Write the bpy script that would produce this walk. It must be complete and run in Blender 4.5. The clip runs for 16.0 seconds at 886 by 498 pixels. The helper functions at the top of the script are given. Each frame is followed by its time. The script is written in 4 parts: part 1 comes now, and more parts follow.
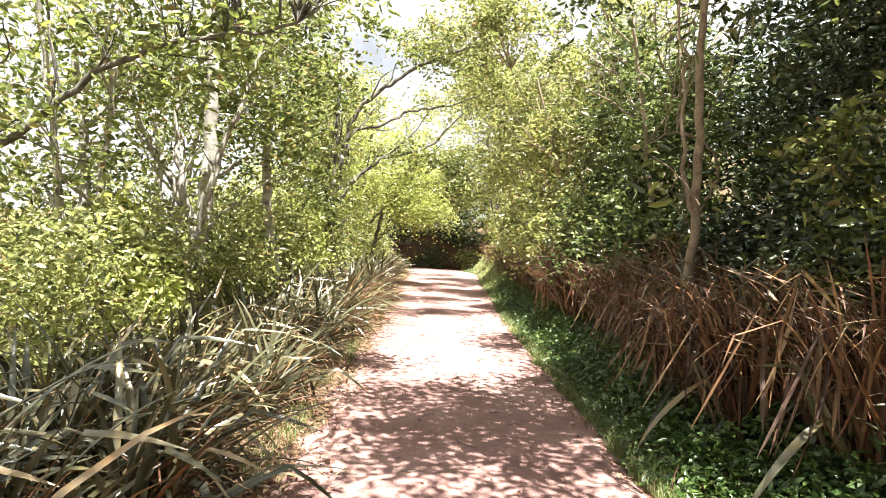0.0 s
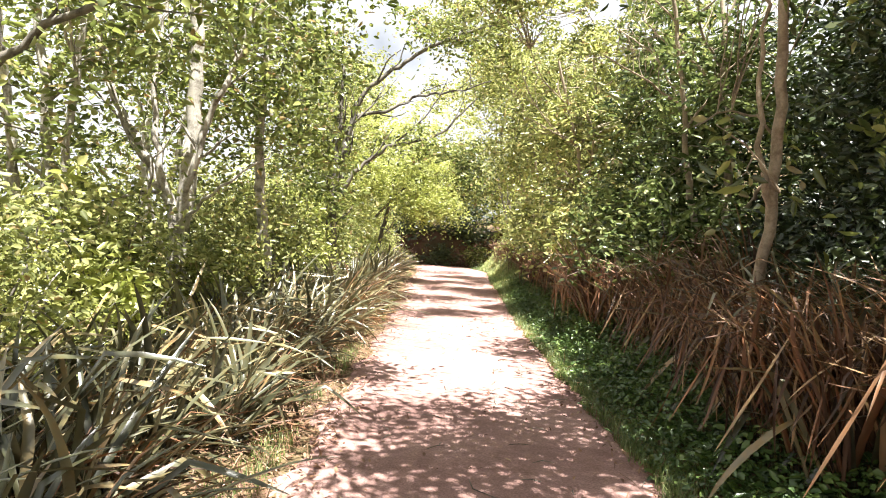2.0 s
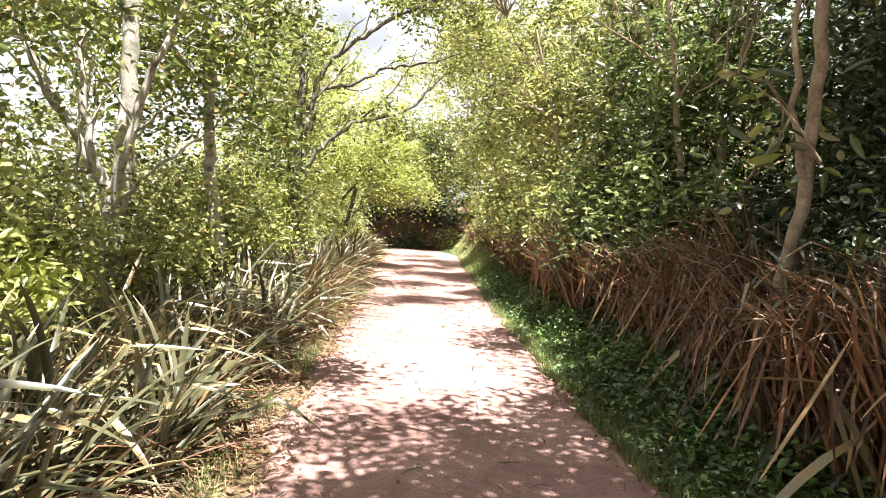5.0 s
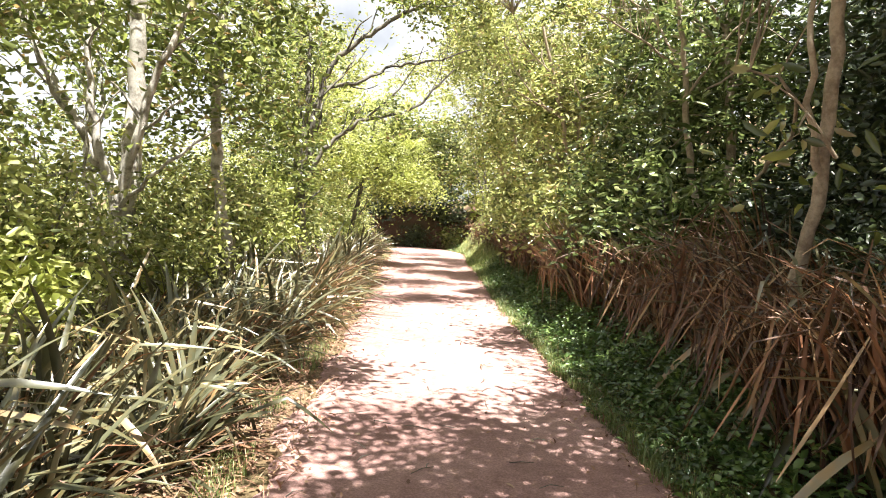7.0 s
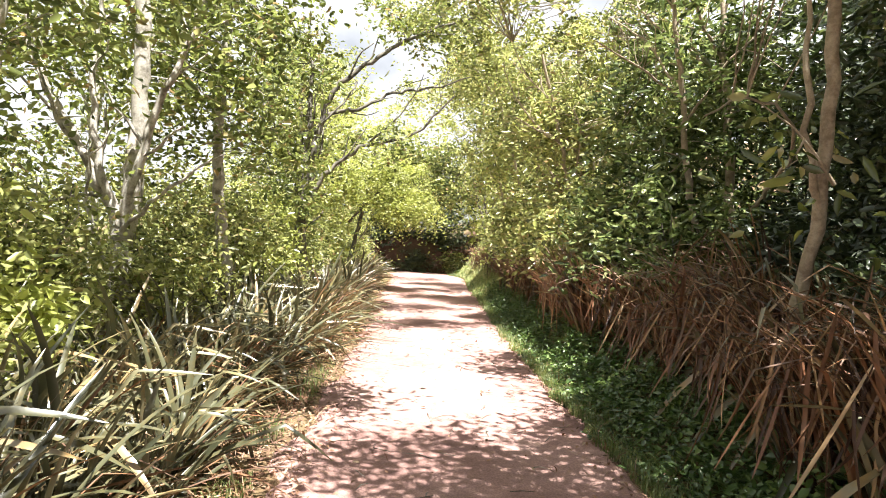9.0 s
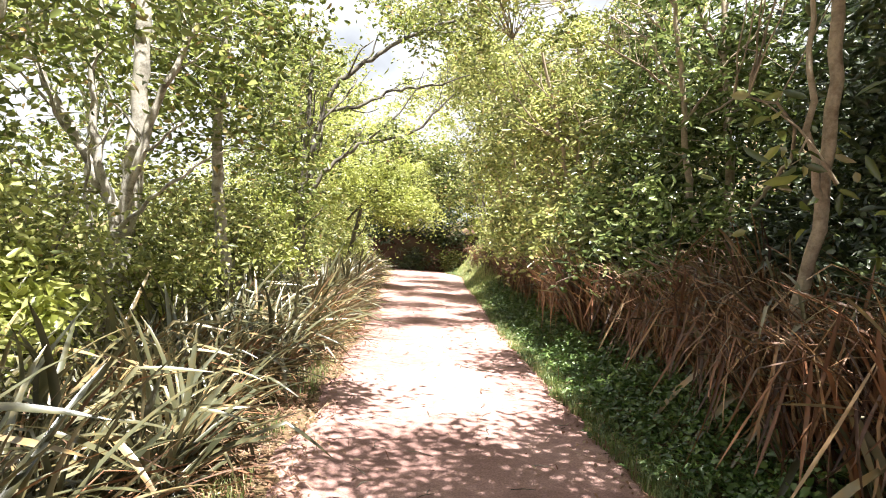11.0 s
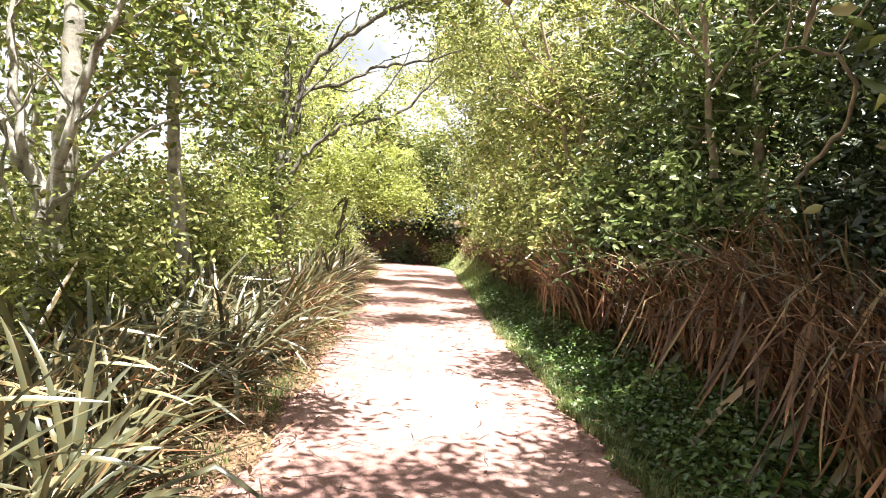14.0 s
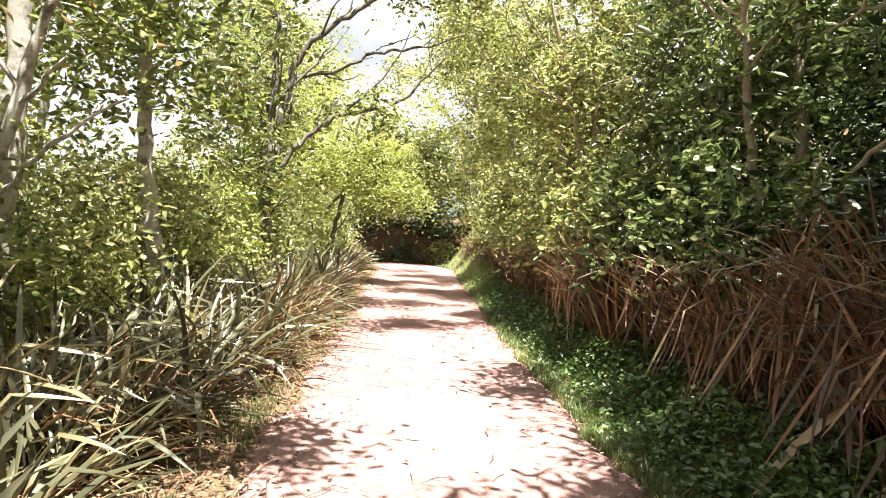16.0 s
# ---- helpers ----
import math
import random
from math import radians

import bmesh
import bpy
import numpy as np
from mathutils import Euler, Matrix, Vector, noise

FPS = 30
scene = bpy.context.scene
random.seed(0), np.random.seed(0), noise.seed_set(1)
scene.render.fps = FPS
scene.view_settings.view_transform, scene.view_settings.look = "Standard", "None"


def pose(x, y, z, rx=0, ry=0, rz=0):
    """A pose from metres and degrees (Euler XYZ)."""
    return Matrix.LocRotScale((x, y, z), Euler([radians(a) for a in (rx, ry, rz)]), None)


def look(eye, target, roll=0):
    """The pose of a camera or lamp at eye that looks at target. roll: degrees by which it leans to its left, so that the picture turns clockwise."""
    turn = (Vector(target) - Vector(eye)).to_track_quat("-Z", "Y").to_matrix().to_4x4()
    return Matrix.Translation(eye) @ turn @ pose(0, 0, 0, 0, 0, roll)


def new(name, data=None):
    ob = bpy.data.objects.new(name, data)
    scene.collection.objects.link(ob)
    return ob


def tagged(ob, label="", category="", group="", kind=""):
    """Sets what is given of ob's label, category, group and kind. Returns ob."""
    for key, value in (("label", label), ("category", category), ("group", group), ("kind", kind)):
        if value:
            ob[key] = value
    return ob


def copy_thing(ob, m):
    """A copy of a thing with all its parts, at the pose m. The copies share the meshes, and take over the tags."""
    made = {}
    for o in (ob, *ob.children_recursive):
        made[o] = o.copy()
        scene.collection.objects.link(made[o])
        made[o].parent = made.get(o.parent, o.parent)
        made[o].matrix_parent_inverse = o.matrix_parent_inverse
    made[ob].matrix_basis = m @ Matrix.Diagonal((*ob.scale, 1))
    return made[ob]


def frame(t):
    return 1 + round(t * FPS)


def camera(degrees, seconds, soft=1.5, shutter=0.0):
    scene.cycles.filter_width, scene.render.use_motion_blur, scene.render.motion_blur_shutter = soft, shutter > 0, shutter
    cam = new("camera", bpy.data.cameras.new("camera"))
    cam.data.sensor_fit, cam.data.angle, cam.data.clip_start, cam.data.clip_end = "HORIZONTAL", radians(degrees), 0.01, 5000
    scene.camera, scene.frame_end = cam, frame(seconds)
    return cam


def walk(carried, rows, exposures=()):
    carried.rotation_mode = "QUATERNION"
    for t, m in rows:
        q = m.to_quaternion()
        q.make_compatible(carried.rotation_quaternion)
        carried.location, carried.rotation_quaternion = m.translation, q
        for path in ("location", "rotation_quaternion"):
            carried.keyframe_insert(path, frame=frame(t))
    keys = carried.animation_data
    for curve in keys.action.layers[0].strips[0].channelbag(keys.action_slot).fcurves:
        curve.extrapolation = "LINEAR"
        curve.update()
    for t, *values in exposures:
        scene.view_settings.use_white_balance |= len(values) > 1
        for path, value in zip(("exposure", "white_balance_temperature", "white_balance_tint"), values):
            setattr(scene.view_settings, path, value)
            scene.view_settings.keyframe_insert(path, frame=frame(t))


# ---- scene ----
cam = camera(70.8, 16.0, soft=1.0)
METRES, EYE, TILT, LEAN, TURN = 3.8, 1.5, 0.0, 0.0, 0.0
ROWS = [
    (0.0, 0.0, 0.0, 0.0, 0.09, -1.76, -2.95),
    (0.5, 0.0002, 0.0396, -0.0084, 1.85, -3.66, -3.24),
    (1.0, -0.0107, 0.1111, -0.0127, 0.02, -1.92, -3.15),
    (1.5, -0.0073, 0.192, -0.0115, 0.23, -0.73, -2.7),
    (2.0, -0.0098, 0.2617, -0.0153, 0.82, -2.08, -3.85),
    (2.5, -0.0362, 0.3385, -0.0223, -2.47, -1.77, -4.7),
    (3.0, -0.0353, 0.3963, -0.0195, -0.37, -0.3, -3.82),
    (3.5, -0.018, 0.4361, -0.0214, 3.02, -3.66, -3.58),
    (4.0, -0.0176, 0.4457, -0.0187, 0.17, -3.06, -3.78),
    (6.5, -0.0279, 0.465, -0.0238, -2.64, -4.41, -3.34),
    (7.0, -0.0279, 0.4633, -0.0224, -1.57, -3.66, -3.32),
    (7.5, -0.0253, 0.4611, -0.0215, -1.45, -3.54, -2.37),
    (8.0, -0.0251, 0.4599, -0.0215, -1.84, -1.72, -3.14),
    (8.5, -0.0279, 0.4594, -0.0189, -1.15, -0.64, -2.93),
    (9.0, -0.0279, 0.4632, -0.0205, -1.55, -1.41, -3.39),
    (11.5, -0.0399, 0.4665, -0.0224, -1.87, -1.67, -3.75),
    (12.0, -0.0475, 0.482, -0.0316, -4.54, -3.05, -3.98),
    (12.5, -0.0278, 0.5298, -0.028, -4.53, -1.22, -4.41),
    (13.0, -0.0129, 0.5844, -0.0392, -1.29, -4.41, -4.17),
    (13.5, -0.0214, 0.6554, -0.0367, -2.63, -0.32, -3.87),
    (14.0, -0.0155, 0.7227, -0.0437, -2.47, -2.06, -3.37),
    (14.5, -0.0152, 0.7769, -0.0388, 0.42, -2.95, -3.27),
    (15.0, -0.0313, 0.8255, -0.0404, -0.57, -0.5, -3.78),
    (15.5, -0.0349, 0.8568, -0.0447, -2.36, -0.69, -3.48),
    (16.0, -0.0181, 0.9204, -0.0475, -2.61, -2.16, -3.51),
]
EXPOSURES = [(0.0, 2.36), (4.0, 2.32), (16.0, 2.30)]
walk(cam, [(t, pose(0, 0, EYE, TILT, LEAN, TURN) @ pose(METRES * x, METRES * y, METRES * z, 90 + pitch, roll, yaw)) for t, x, y, z, yaw, pitch, roll in ROWS], EXPOSURES)

# ---- world, sun ----
SUN_EL, SUN_AZ = 73.0, -62.0            # degrees; azimuth from +x towards +y
sun_dir = Vector((math.cos(radians(SUN_EL)) * math.cos(radians(SUN_AZ)),
                  math.cos(radians(SUN_EL)) * math.sin(radians(SUN_AZ)), math.sin(radians(SUN_EL))))
world = bpy.data.worlds.new("sky")
scene.world = world
world.use_nodes = True
wn, wl = world.node_tree.nodes, world.node_tree.links
sky = wn.new("ShaderNodeTexSky")
sky.sky_type, sky.sun_disc = "NISHITA", False
sky.sun_elevation, sky.sun_rotation = radians(SUN_EL), radians(90 - SUN_AZ)
sky.dust_density = 6.0
# thin bright cloud over much of the sky
gen = wn.new("ShaderNodeTexCoord")
cloud = wn.new("ShaderNodeTexNoise")
cloud.inputs["Scale"].default_value, cloud.inputs["Detail"].default_value = 3.2, 6.0
wl.new(gen.outputs["Generated"], cloud.inputs["Vector"])
cover = wn.new("ShaderNodeMapRange")
cover.inputs["From Min"].default_value, cover.inputs["From Max"].default_value = 0.22, 0.42
wl.new(cloud.outputs["Fac"], cover.inputs["Value"])
veil = wn.new("ShaderNodeMix")
veil.data_type = "RGBA"
veil.inputs[7].default_value = (9.0, 9.2, 9.6, 1)
wl.new(cover.outputs[0], veil.inputs[0])
wl.new(sky.outputs[0], veil.inputs[6])
wl.new(veil.outputs[2], wn["Background"].inputs[0])
wn["Background"].inputs[1].default_value = 0.027
sun = new("sun", bpy.data.lights.new("sun", "SUN"))
sun.data.energy, sun.data.angle, sun.data.color = 5.0, radians(0.53), (1.0, 0.975, 0.93)
sun.matrix_world = look(sun_dir * 60, (0, 0, 0))

# ---- materials ----
R = np.random.default_rng(7)


def node(nt, kind, **props):
    n = nt.nodes.new(kind)
    for k, v in props.items():
        n.inputs[k].default_value = v
    return n


def ramp(nt, fac, stops):
    n = nt.nodes.new("ShaderNodeValToRGB")
    e = n.color_ramp.elements
    while len(e) < len(stops):
        e.new(0.5)
    for el, (p, c) in zip(e, stops):
        el.position, el.color = p, (*c, 1)
    nt.links.new(fac, n.inputs[0])
    return n.outputs[0]


def base_material(name):
    m = bpy.data.materials.new(name)
    m.use_nodes = True
    return m, m.node_tree, m.node_tree.nodes["Principled BSDF"]


def noise_out(nt, scale, detail=4.0, rough=0.55, coord="Object"):
    tc = nt.nodes.new("ShaderNodeTexCoord")
    n = node(nt, "ShaderNodeTexNoise", Scale=scale, Detail=detail, Roughness=rough)
    nt.links.new(tc.outputs[coord], n.inputs["Vector"])
    return n.outputs["Fac"]


def mixc(nt, fac, a, b, mode="MIX"):
    n = nt.nodes.new("ShaderNodeMix")
    n.data_type, n.blend_type = "RGBA", mode
    for s, v in ((n.inputs[0], fac), (n.inputs[6], a), (n.inputs[7], b)):
        if hasattr(v, "is_output"):
            nt.links.new(v, s)
        else:
            s.default_value = v if isinstance(v, float) else (*v, 1)
    return n.outputs[2]


def bump(nt, bsdf, height, strength, dist):
    b = node(nt, "ShaderNodeBump", Strength=strength, Distance=dist)
    nt.links.new(height, b.inputs["Height"])
    nt.links.new(b.outputs[0], bsdf.inputs["Normal"])
    return b


def leaf_material(name, stops, glow=0.4, rough=0.42, per_object=False, streak=0.0):
    """A leaf: gloss on top, light let through, colour varied leaf by leaf and in drifts."""
    m, nt, p = base_material(name)
    if per_object:
        rnd = nt.nodes.new("ShaderNodeObjectInfo").outputs["Random"]
    else:
        rnd = nt.nodes.new("ShaderNodeNewGeometry").outputs["Random Per Island"]
    col = ramp(nt, rnd, stops)
    drift = noise_out(nt, 1.1, 2.0)
    dr = ramp(nt, drift, [(0.3, (0.72, 0.72, 0.72)), (0.7, (1.25, 1.22, 1.1))])
    col = mixc(nt, 1.0, col, dr, "MULTIPLY")
    if streak:
        st = ramp(nt, noise_out(nt, 14.0, 3.0), [(0.42, (1, 1, 1)), (0.62, (1.35, 1.0, 0.6))])
        col = mixc(nt, streak, col, mixc(nt, 1.0, col, st, "MULTIPLY"))
    nt.links.new(col, p.inputs["Base Color"])
    p.inputs["Roughness"].default_value = rough
    p.inputs["Specular IOR Level"].default_value = 0.8
    tr = nt.nodes.new("ShaderNodeBsdfTranslucent")
    warm = mixc(nt, 1.0, col, (1.1, 1.12, 0.95), "MULTIPLY")
    nt.links.new(warm, tr.inputs["Color"])
    mx = node(nt, "ShaderNodeMixShader", Fac=glow)
    nt.links.new(p.outputs[0], mx.inputs[1])
    nt.links.new(tr.outputs[0], mx.inputs[2])
    nt.links.new(mx.outputs[0], nt.nodes["Material Output"].inputs["Surface"])
    return m


def bark_material(name, dark, light, scale=7.0):
    m, nt, p = base_material(name)
    patches = ramp(nt, noise_out(nt, scale, 6.0, 0.65), [(0.36, dark), (0.5, light), (0.68, tuple(c * 1.15 for c in light))])
    fine = ramp(nt, noise_out(nt, scale * 9, 4.0, 0.7), [(0.3, (0.7, 0.68, 0.62)), (0.65, (1.1, 1.1, 1.1))])
    nt.links.new(mixc(nt, 1.0, patches, fine, "MULTIPLY"), p.inputs["Base Color"])
    p.inputs["Roughness"].default_value = 0.85
    bump(nt, p, noise_out(nt, scale * 6, 6.0, 0.7), 0.6, 0.012)
    return m


def soil_material(name, stops, pebble, scale=1.0):
    m, nt, p = base_material(name)
    big = ramp(nt, noise_out(nt, 0.9 * scale, 4.0), stops)
    mid = ramp(nt, noise_out(nt, 9 * scale, 6.0, 0.65), [(0.3, (0.75, 0.72, 0.7)), (0.7, (1.16, 1.14, 1.12))])
    grit = ramp(nt, noise_out(nt, 70 * scale, 3.0, 0.7), [(0.35, (0.72, 0.7, 0.68)), (0.6, (1.08, 1.08, 1.08)), (0.75, (1.35, 1.35, 1.4))])
    col = mixc(nt, 1.0, mixc(nt, 1.0, big, mid, "MULTIPLY"), grit, "MULTIPLY")
    nt.links.new(col, p.inputs["Base Color"])
    p.inputs["Roughness"].default_value = 0.95
    p.inputs["Specular IOR Level"].default_value = 0.2
    b = bump(nt, p, noise_out(nt, 60 * scale, 6.0, 0.7), 0.5, pebble)
    b2 = node(nt, "ShaderNodeBump", Strength=0.6, Distance=0.03)
    nt.links.new(noise_out(nt, 5 * scale, 4.0), b2.inputs["Height"])
    nt.links.new(b2.outputs[0], b.inputs["Normal"])
    return m


M_PATH = soil_material("red_dirt", [(0.3, (0.26, 0.155, 0.14)), (0.5, (0.325, 0.20, 0.18)), (0.7, (0.38, 0.25, 0.225))], 0.006)
M_GROUND = soil_material("field_soil", [(0.3, (0.09, 0.085, 0.035)), (0.5, (0.15, 0.11, 0.06)), (0.7, (0.20, 0.13, 0.075))], 0.01)
# red-brown earth, darkened so that the bank's shadow is partly in the colour
M_BANK = soil_material("bank_earth", [(0.3, (0.06, 0.035, 0.025)), (0.5, (0.10, 0.055, 0.038)), (0.7, (0.06, 0.05, 0.03))], 0.02)
M_LEAF_L = leaf_material("leaf_tree", [(0.0, (0.08, 0.105, 0.035)), (0.45, (0.185, 0.22, 0.064)), (0.82, (0.30, 0.335, 0.11)), (0.93, (0.32, 0.31, 0.15)), (1.0, (0.32, 0.21, 0.10))], 0.5, 0.34)
M_LEAF_Y = leaf_material("leaf_young", [(0.0, (0.24, 0.28, 0.075)), (0.5, (0.40, 0.43, 0.13)), (1.0, (0.56, 0.57, 0.24))], 0.48)
M_LEAF_R = leaf_material("leaf_broad", [(0.0, (0.05, 0.07, 0.026)), (0.5, (0.175, 0.205, 0.065)), (0.85, (0.36, 0.38, 0.13)), (0.95, (0.36, 0.34, 0.17)), (1.0, (0.28, 0.17, 0.09))], 0.42, 0.26)
# brighter, yellower copy of the leaf greens: sunlight painted into the colour
M_LEAF_S = leaf_material("leaf_sunlit_tone", [(0.0, (0.10, 0.12, 0.045)), (0.45, (0.29, 0.315, 0.115)), (0.85, (0.50, 0.51, 0.22)), (0.95, (0.46, 0.43, 0.23)), (1.0, (0.36, 0.24, 0.12))], 0.5, 0.26)
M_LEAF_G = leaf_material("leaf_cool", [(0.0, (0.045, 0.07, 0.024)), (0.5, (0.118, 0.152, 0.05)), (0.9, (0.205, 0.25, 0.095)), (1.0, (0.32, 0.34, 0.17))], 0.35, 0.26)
# near-black leaf greens: the shade inside the foliage put into the colour
M_LEAF_D = leaf_material("leaf_shade_tone", [(0.0, (0.02, 0.034, 0.012)), (0.6, (0.042, 0.062, 0.02)), (1.0, (0.11, 0.13, 0.045))], 0.2, 0.45)
M_WEED = leaf_material("leaf_weed", [(0.0, (0.045, 0.09, 0.022)), (0.6, (0.085, 0.145, 0.036)), (1.0, (0.16, 0.23, 0.06))], 0.25, 0.38)
M_GRASS = leaf_material("grass_blade", [(0.0, (0.09, 0.15, 0.04)), (0.6, (0.20, 0.26, 0.08)), (1.0, (0.34, 0.32, 0.15))], 0.4, 0.5)
# lighter copy of the grass colours: sunlight on the bank painted in
M_TURF_LIT = leaf_material("bank_turf_lit", [(0.0, (0.17, 0.23, 0.07)), (0.6, (0.32, 0.36, 0.14)), (1.0, (0.46, 0.44, 0.24))], 0.4, 0.5)
M_STRAP = leaf_material("strap_leaf", [(0.0, (0.038, 0.042, 0.024)), (0.4, (0.082, 0.085, 0.048)), (0.75, (0.14, 0.137, 0.082)), (0.9, (0.22, 0.185, 0.11)), (1.0, (0.30, 0.22, 0.13))], 0.12, 0.34, True, 0.6)
M_STRAP_FAR = leaf_material("strap_leaf_far", [(0.0, (0.038, 0.042, 0.024)), (0.4, (0.082, 0.085, 0.048)), (0.75, (0.14, 0.137, 0.082)), (0.9, (0.22, 0.185, 0.11)), (1.0, (0.30, 0.22, 0.13))], 0.12, 0.34, False, 0.6)
DRY = [(0.0, (0.04, 0.02, 0.012)), (0.3, (0.10, 0.05, 0.026)), (0.55, (0.175, 0.075, 0.032)), (0.8, (0.20, 0.12, 0.06)), (1.0, (0.34, 0.24, 0.14))]
M_DRY = leaf_material("dry_strap_leaf", DRY, 0.15, 0.6, True, 0.5)
M_DRY_FAR = leaf_material("dry_strap_leaf_far", DRY, 0.15, 0.6, False, 0.5)
M_LITTER = leaf_material("leaf_litter", [(0.0, (0.10, 0.045, 0.025)), (0.35, (0.21, 0.10, 0.055)), (0.8, (0.30, 0.17, 0.10)), (1.0, (0.42, 0.32, 0.22))], 0.1, 0.75)
M_BARK_PALE = bark_material("pale_bark", (0.17, 0.15, 0.12), (0.46, 0.43, 0.38))
# grey darkened further so the arching limbs look backlit
M_BARK_DARK = bark_material("grey_bark", (0.055, 0.047, 0.036), (0.15, 0.135, 0.11))
M_BARK_TAN = bark_material("tan_bark", (0.2, 0.15, 0.10), (0.34, 0.28, 0.20), 5.0)

# ---- mesh makers ----


def mesh_of(name, verts, faces, mat, smooth=True):
    """verts (n,3); faces: a list of integer arrays (m,3) or (m,4)."""
    me = bpy.data.meshes.new(name)
    verts = np.asarray(verts, dtype=np.float32)
    loops = np.concatenate([f.ravel() for f in faces]).astype(np.int32)
    sizes = np.concatenate([np.full(len(f), f.shape[1]) for f in faces]).astype(np.int32)
    starts = np.concatenate([[0], np.cumsum(sizes)[:-1]]).astype(np.int32)
    me.vertices.add(len(verts))
    me.vertices.foreach_set("co", verts.ravel())
    me.loops.add(len(loops))
    me.loops.foreach_set("vertex_index", loops)
    me.polygons.add(len(sizes))
    me.polygons.foreach_set("loop_start", starts)
    me.polygons.foreach_set("loop_total", sizes)
    me.polygons.foreach_set("use_smooth", np.full(len(sizes), smooth))
    me.update(calc_edges=True)
    me.validate()
    me.materials.append(mat)
    return me


def part(name, me, parent=None, label="", m=None):
    ob = new(name, me)
    if parent:
        ob.parent = parent
    if m is not None:
        ob.matrix_local = m
    return tagged(ob, label)


def thing(name, x, y, z, label, category, group="", kind=""):
    e = new(name)
    e.location = (x, y, z)
    e.empty_display_size = 0.2
    return tagged(e, label, category, group, kind)


def unit(v):
    return v / np.maximum(np.linalg.norm(v, axis=-1, keepdims=True), 1e-9)


def leaf_cloud(points, length, width, rng, droop=0.25, up=0.4, fold=0.18, spread=0.75, rich=True):
    """One folded leaf at each point. rich: four triangles with a pointed, creased blade; else two."""
    n = len(points)
    d = rng.normal(size=(n, 3))
    d[:, 2] = d[:, 2] * 0.5 - droop
    d = unit(d)
    nrm = rng.normal(size=(n, 3)) * spread
    nrm[:, 2] += up
    nrm = unit(nrm - d * (nrm * d).sum(1, keepdims=True))
    s = np.cross(d, nrm)
    L = (length * np.clip(np.exp(rng.normal(-0.05, 0.33, n)), 0.4, 1.9))[:, None]
    W = (width * rng.uniform(0.7, 1.25, n))[:, None]
    base = points
    tip = base + d * L - nrm * L * 0.12
    if rich:
        c = nrm * W * fold
        q = [base, base + d * L * 0.28 + s * W * 0.46 + c, base + d * L * 0.66 + s * W * 0.40 + c * 0.6, tip,
             base + d * L * 0.66 - s * W * 0.40 + c * 0.6, base + d * L * 0.28 - s * W * 0.46 + c]
        v = np.stack(q, 1).reshape(-1, 3)
        i = (np.arange(n) * 6)[:, None]
        return v, [np.concatenate([i + [[0, 1, 2, 3]], i + [[0, 3, 4, 5]]])]
    a = base + d * L * 0.45 + s * W * 0.5 + nrm * W * 0.12
    b = base + d * L * 0.45 - s * W * 0.5 + nrm * W * 0.12
    v = np.stack([base, a, tip, b], 1).reshape(-1, 3)
    i = (np.arange(n) * 4)[:, None]
    return v, [i + [[0, 1, 2, 3]]]


def tube(pts, radii, sides=7, rng=None, rough=0.0):
    pts = np.asarray(pts, float)
    n = len(pts)
    tan = unit(np.gradient(pts, axis=0))
    ref = np.array([0.31, 0.9, 0.2])
    u = unit(np.cross(tan, ref))
    w = np.cross(tan, u)
    a = np.linspace(0, 2 * np.pi, sides, endpoint=False)
    rr = np.asarray(radii)[:, None] * np.ones(sides)
    if rng is not None and rough:
        rr = rr * (1 + rng.normal(0, rough, (n, sides)))
    v = pts[:, None] + rr[..., None] * (np.cos(a)[None, :, None] * u[:, None] + np.sin(a)[None, :, None] * w[:, None])
    i = np.arange(n - 1)[:, None] * sides
    j = np.arange(sides)[None]
    k = (j + 1) % sides
    f = np.stack([i + j, i + k, i + sides + k, i + sides + j], -1).reshape(-1, 4)
    cap = np.array([[(n - 1) * sides + q for q in (0, sides // 3, 2 * sides // 3)]])
    return v.reshape(-1, 3), f, cap


def join(chunks):
    V, Q, T, o = [], [], [], 0
    for v, f, c in chunks:
        V.append(v), Q.append(f + o), T.append(c + o)
        o += len(v)
    return np.concatenate(V), [np.concatenate(Q), np.concatenate(T)]


def smooth_line(ctrl, step, rng, jitter):
    """A wandering line through a few guide points."""
    c = np.asarray(ctrl, float)
    seg = np.linalg.norm(np.diff(c, axis=0), axis=1)
    s = np.concatenate([[0], np.cumsum(seg)])
    n = max(4, int(s[-1] / step))
    t = np.linspace(0, s[-1], n)
    p = np.stack([np.interp(t, s, c[:, k]) for k in range(3)], 1)
    for _ in range(2):
        q = p.copy()
        q[1:-1] = (p[:-2] + 2 * p[1:-1] + p[2:]) / 4
        p = q
    wob = rng.normal(0, jitter, p.shape)
    wob[0] = 0
    return p + wob


def grow(p, d, length, r, depth, rng, out, tips, up=0.12, wander=0.16, kids=4, thin=0.55):
    n = max(4, int(length / 0.14))
    pts, q, v = [np.array(p)], np.array(p, float), unit(np.array(d, float))
    for _ in range(n):
        v = unit(v + rng.normal(0, wander, 3) + [0, 0, up * 0.5])
        q = q + v * length / n
        pts.append(q)
    rad = np.linspace(r, r * 0.45, n + 1)
    out.append((np.array(pts), rad, depth))
    offshoots(np.array(pts), rad, length, depth, rng, out, tips, up, wander, kids, thin)


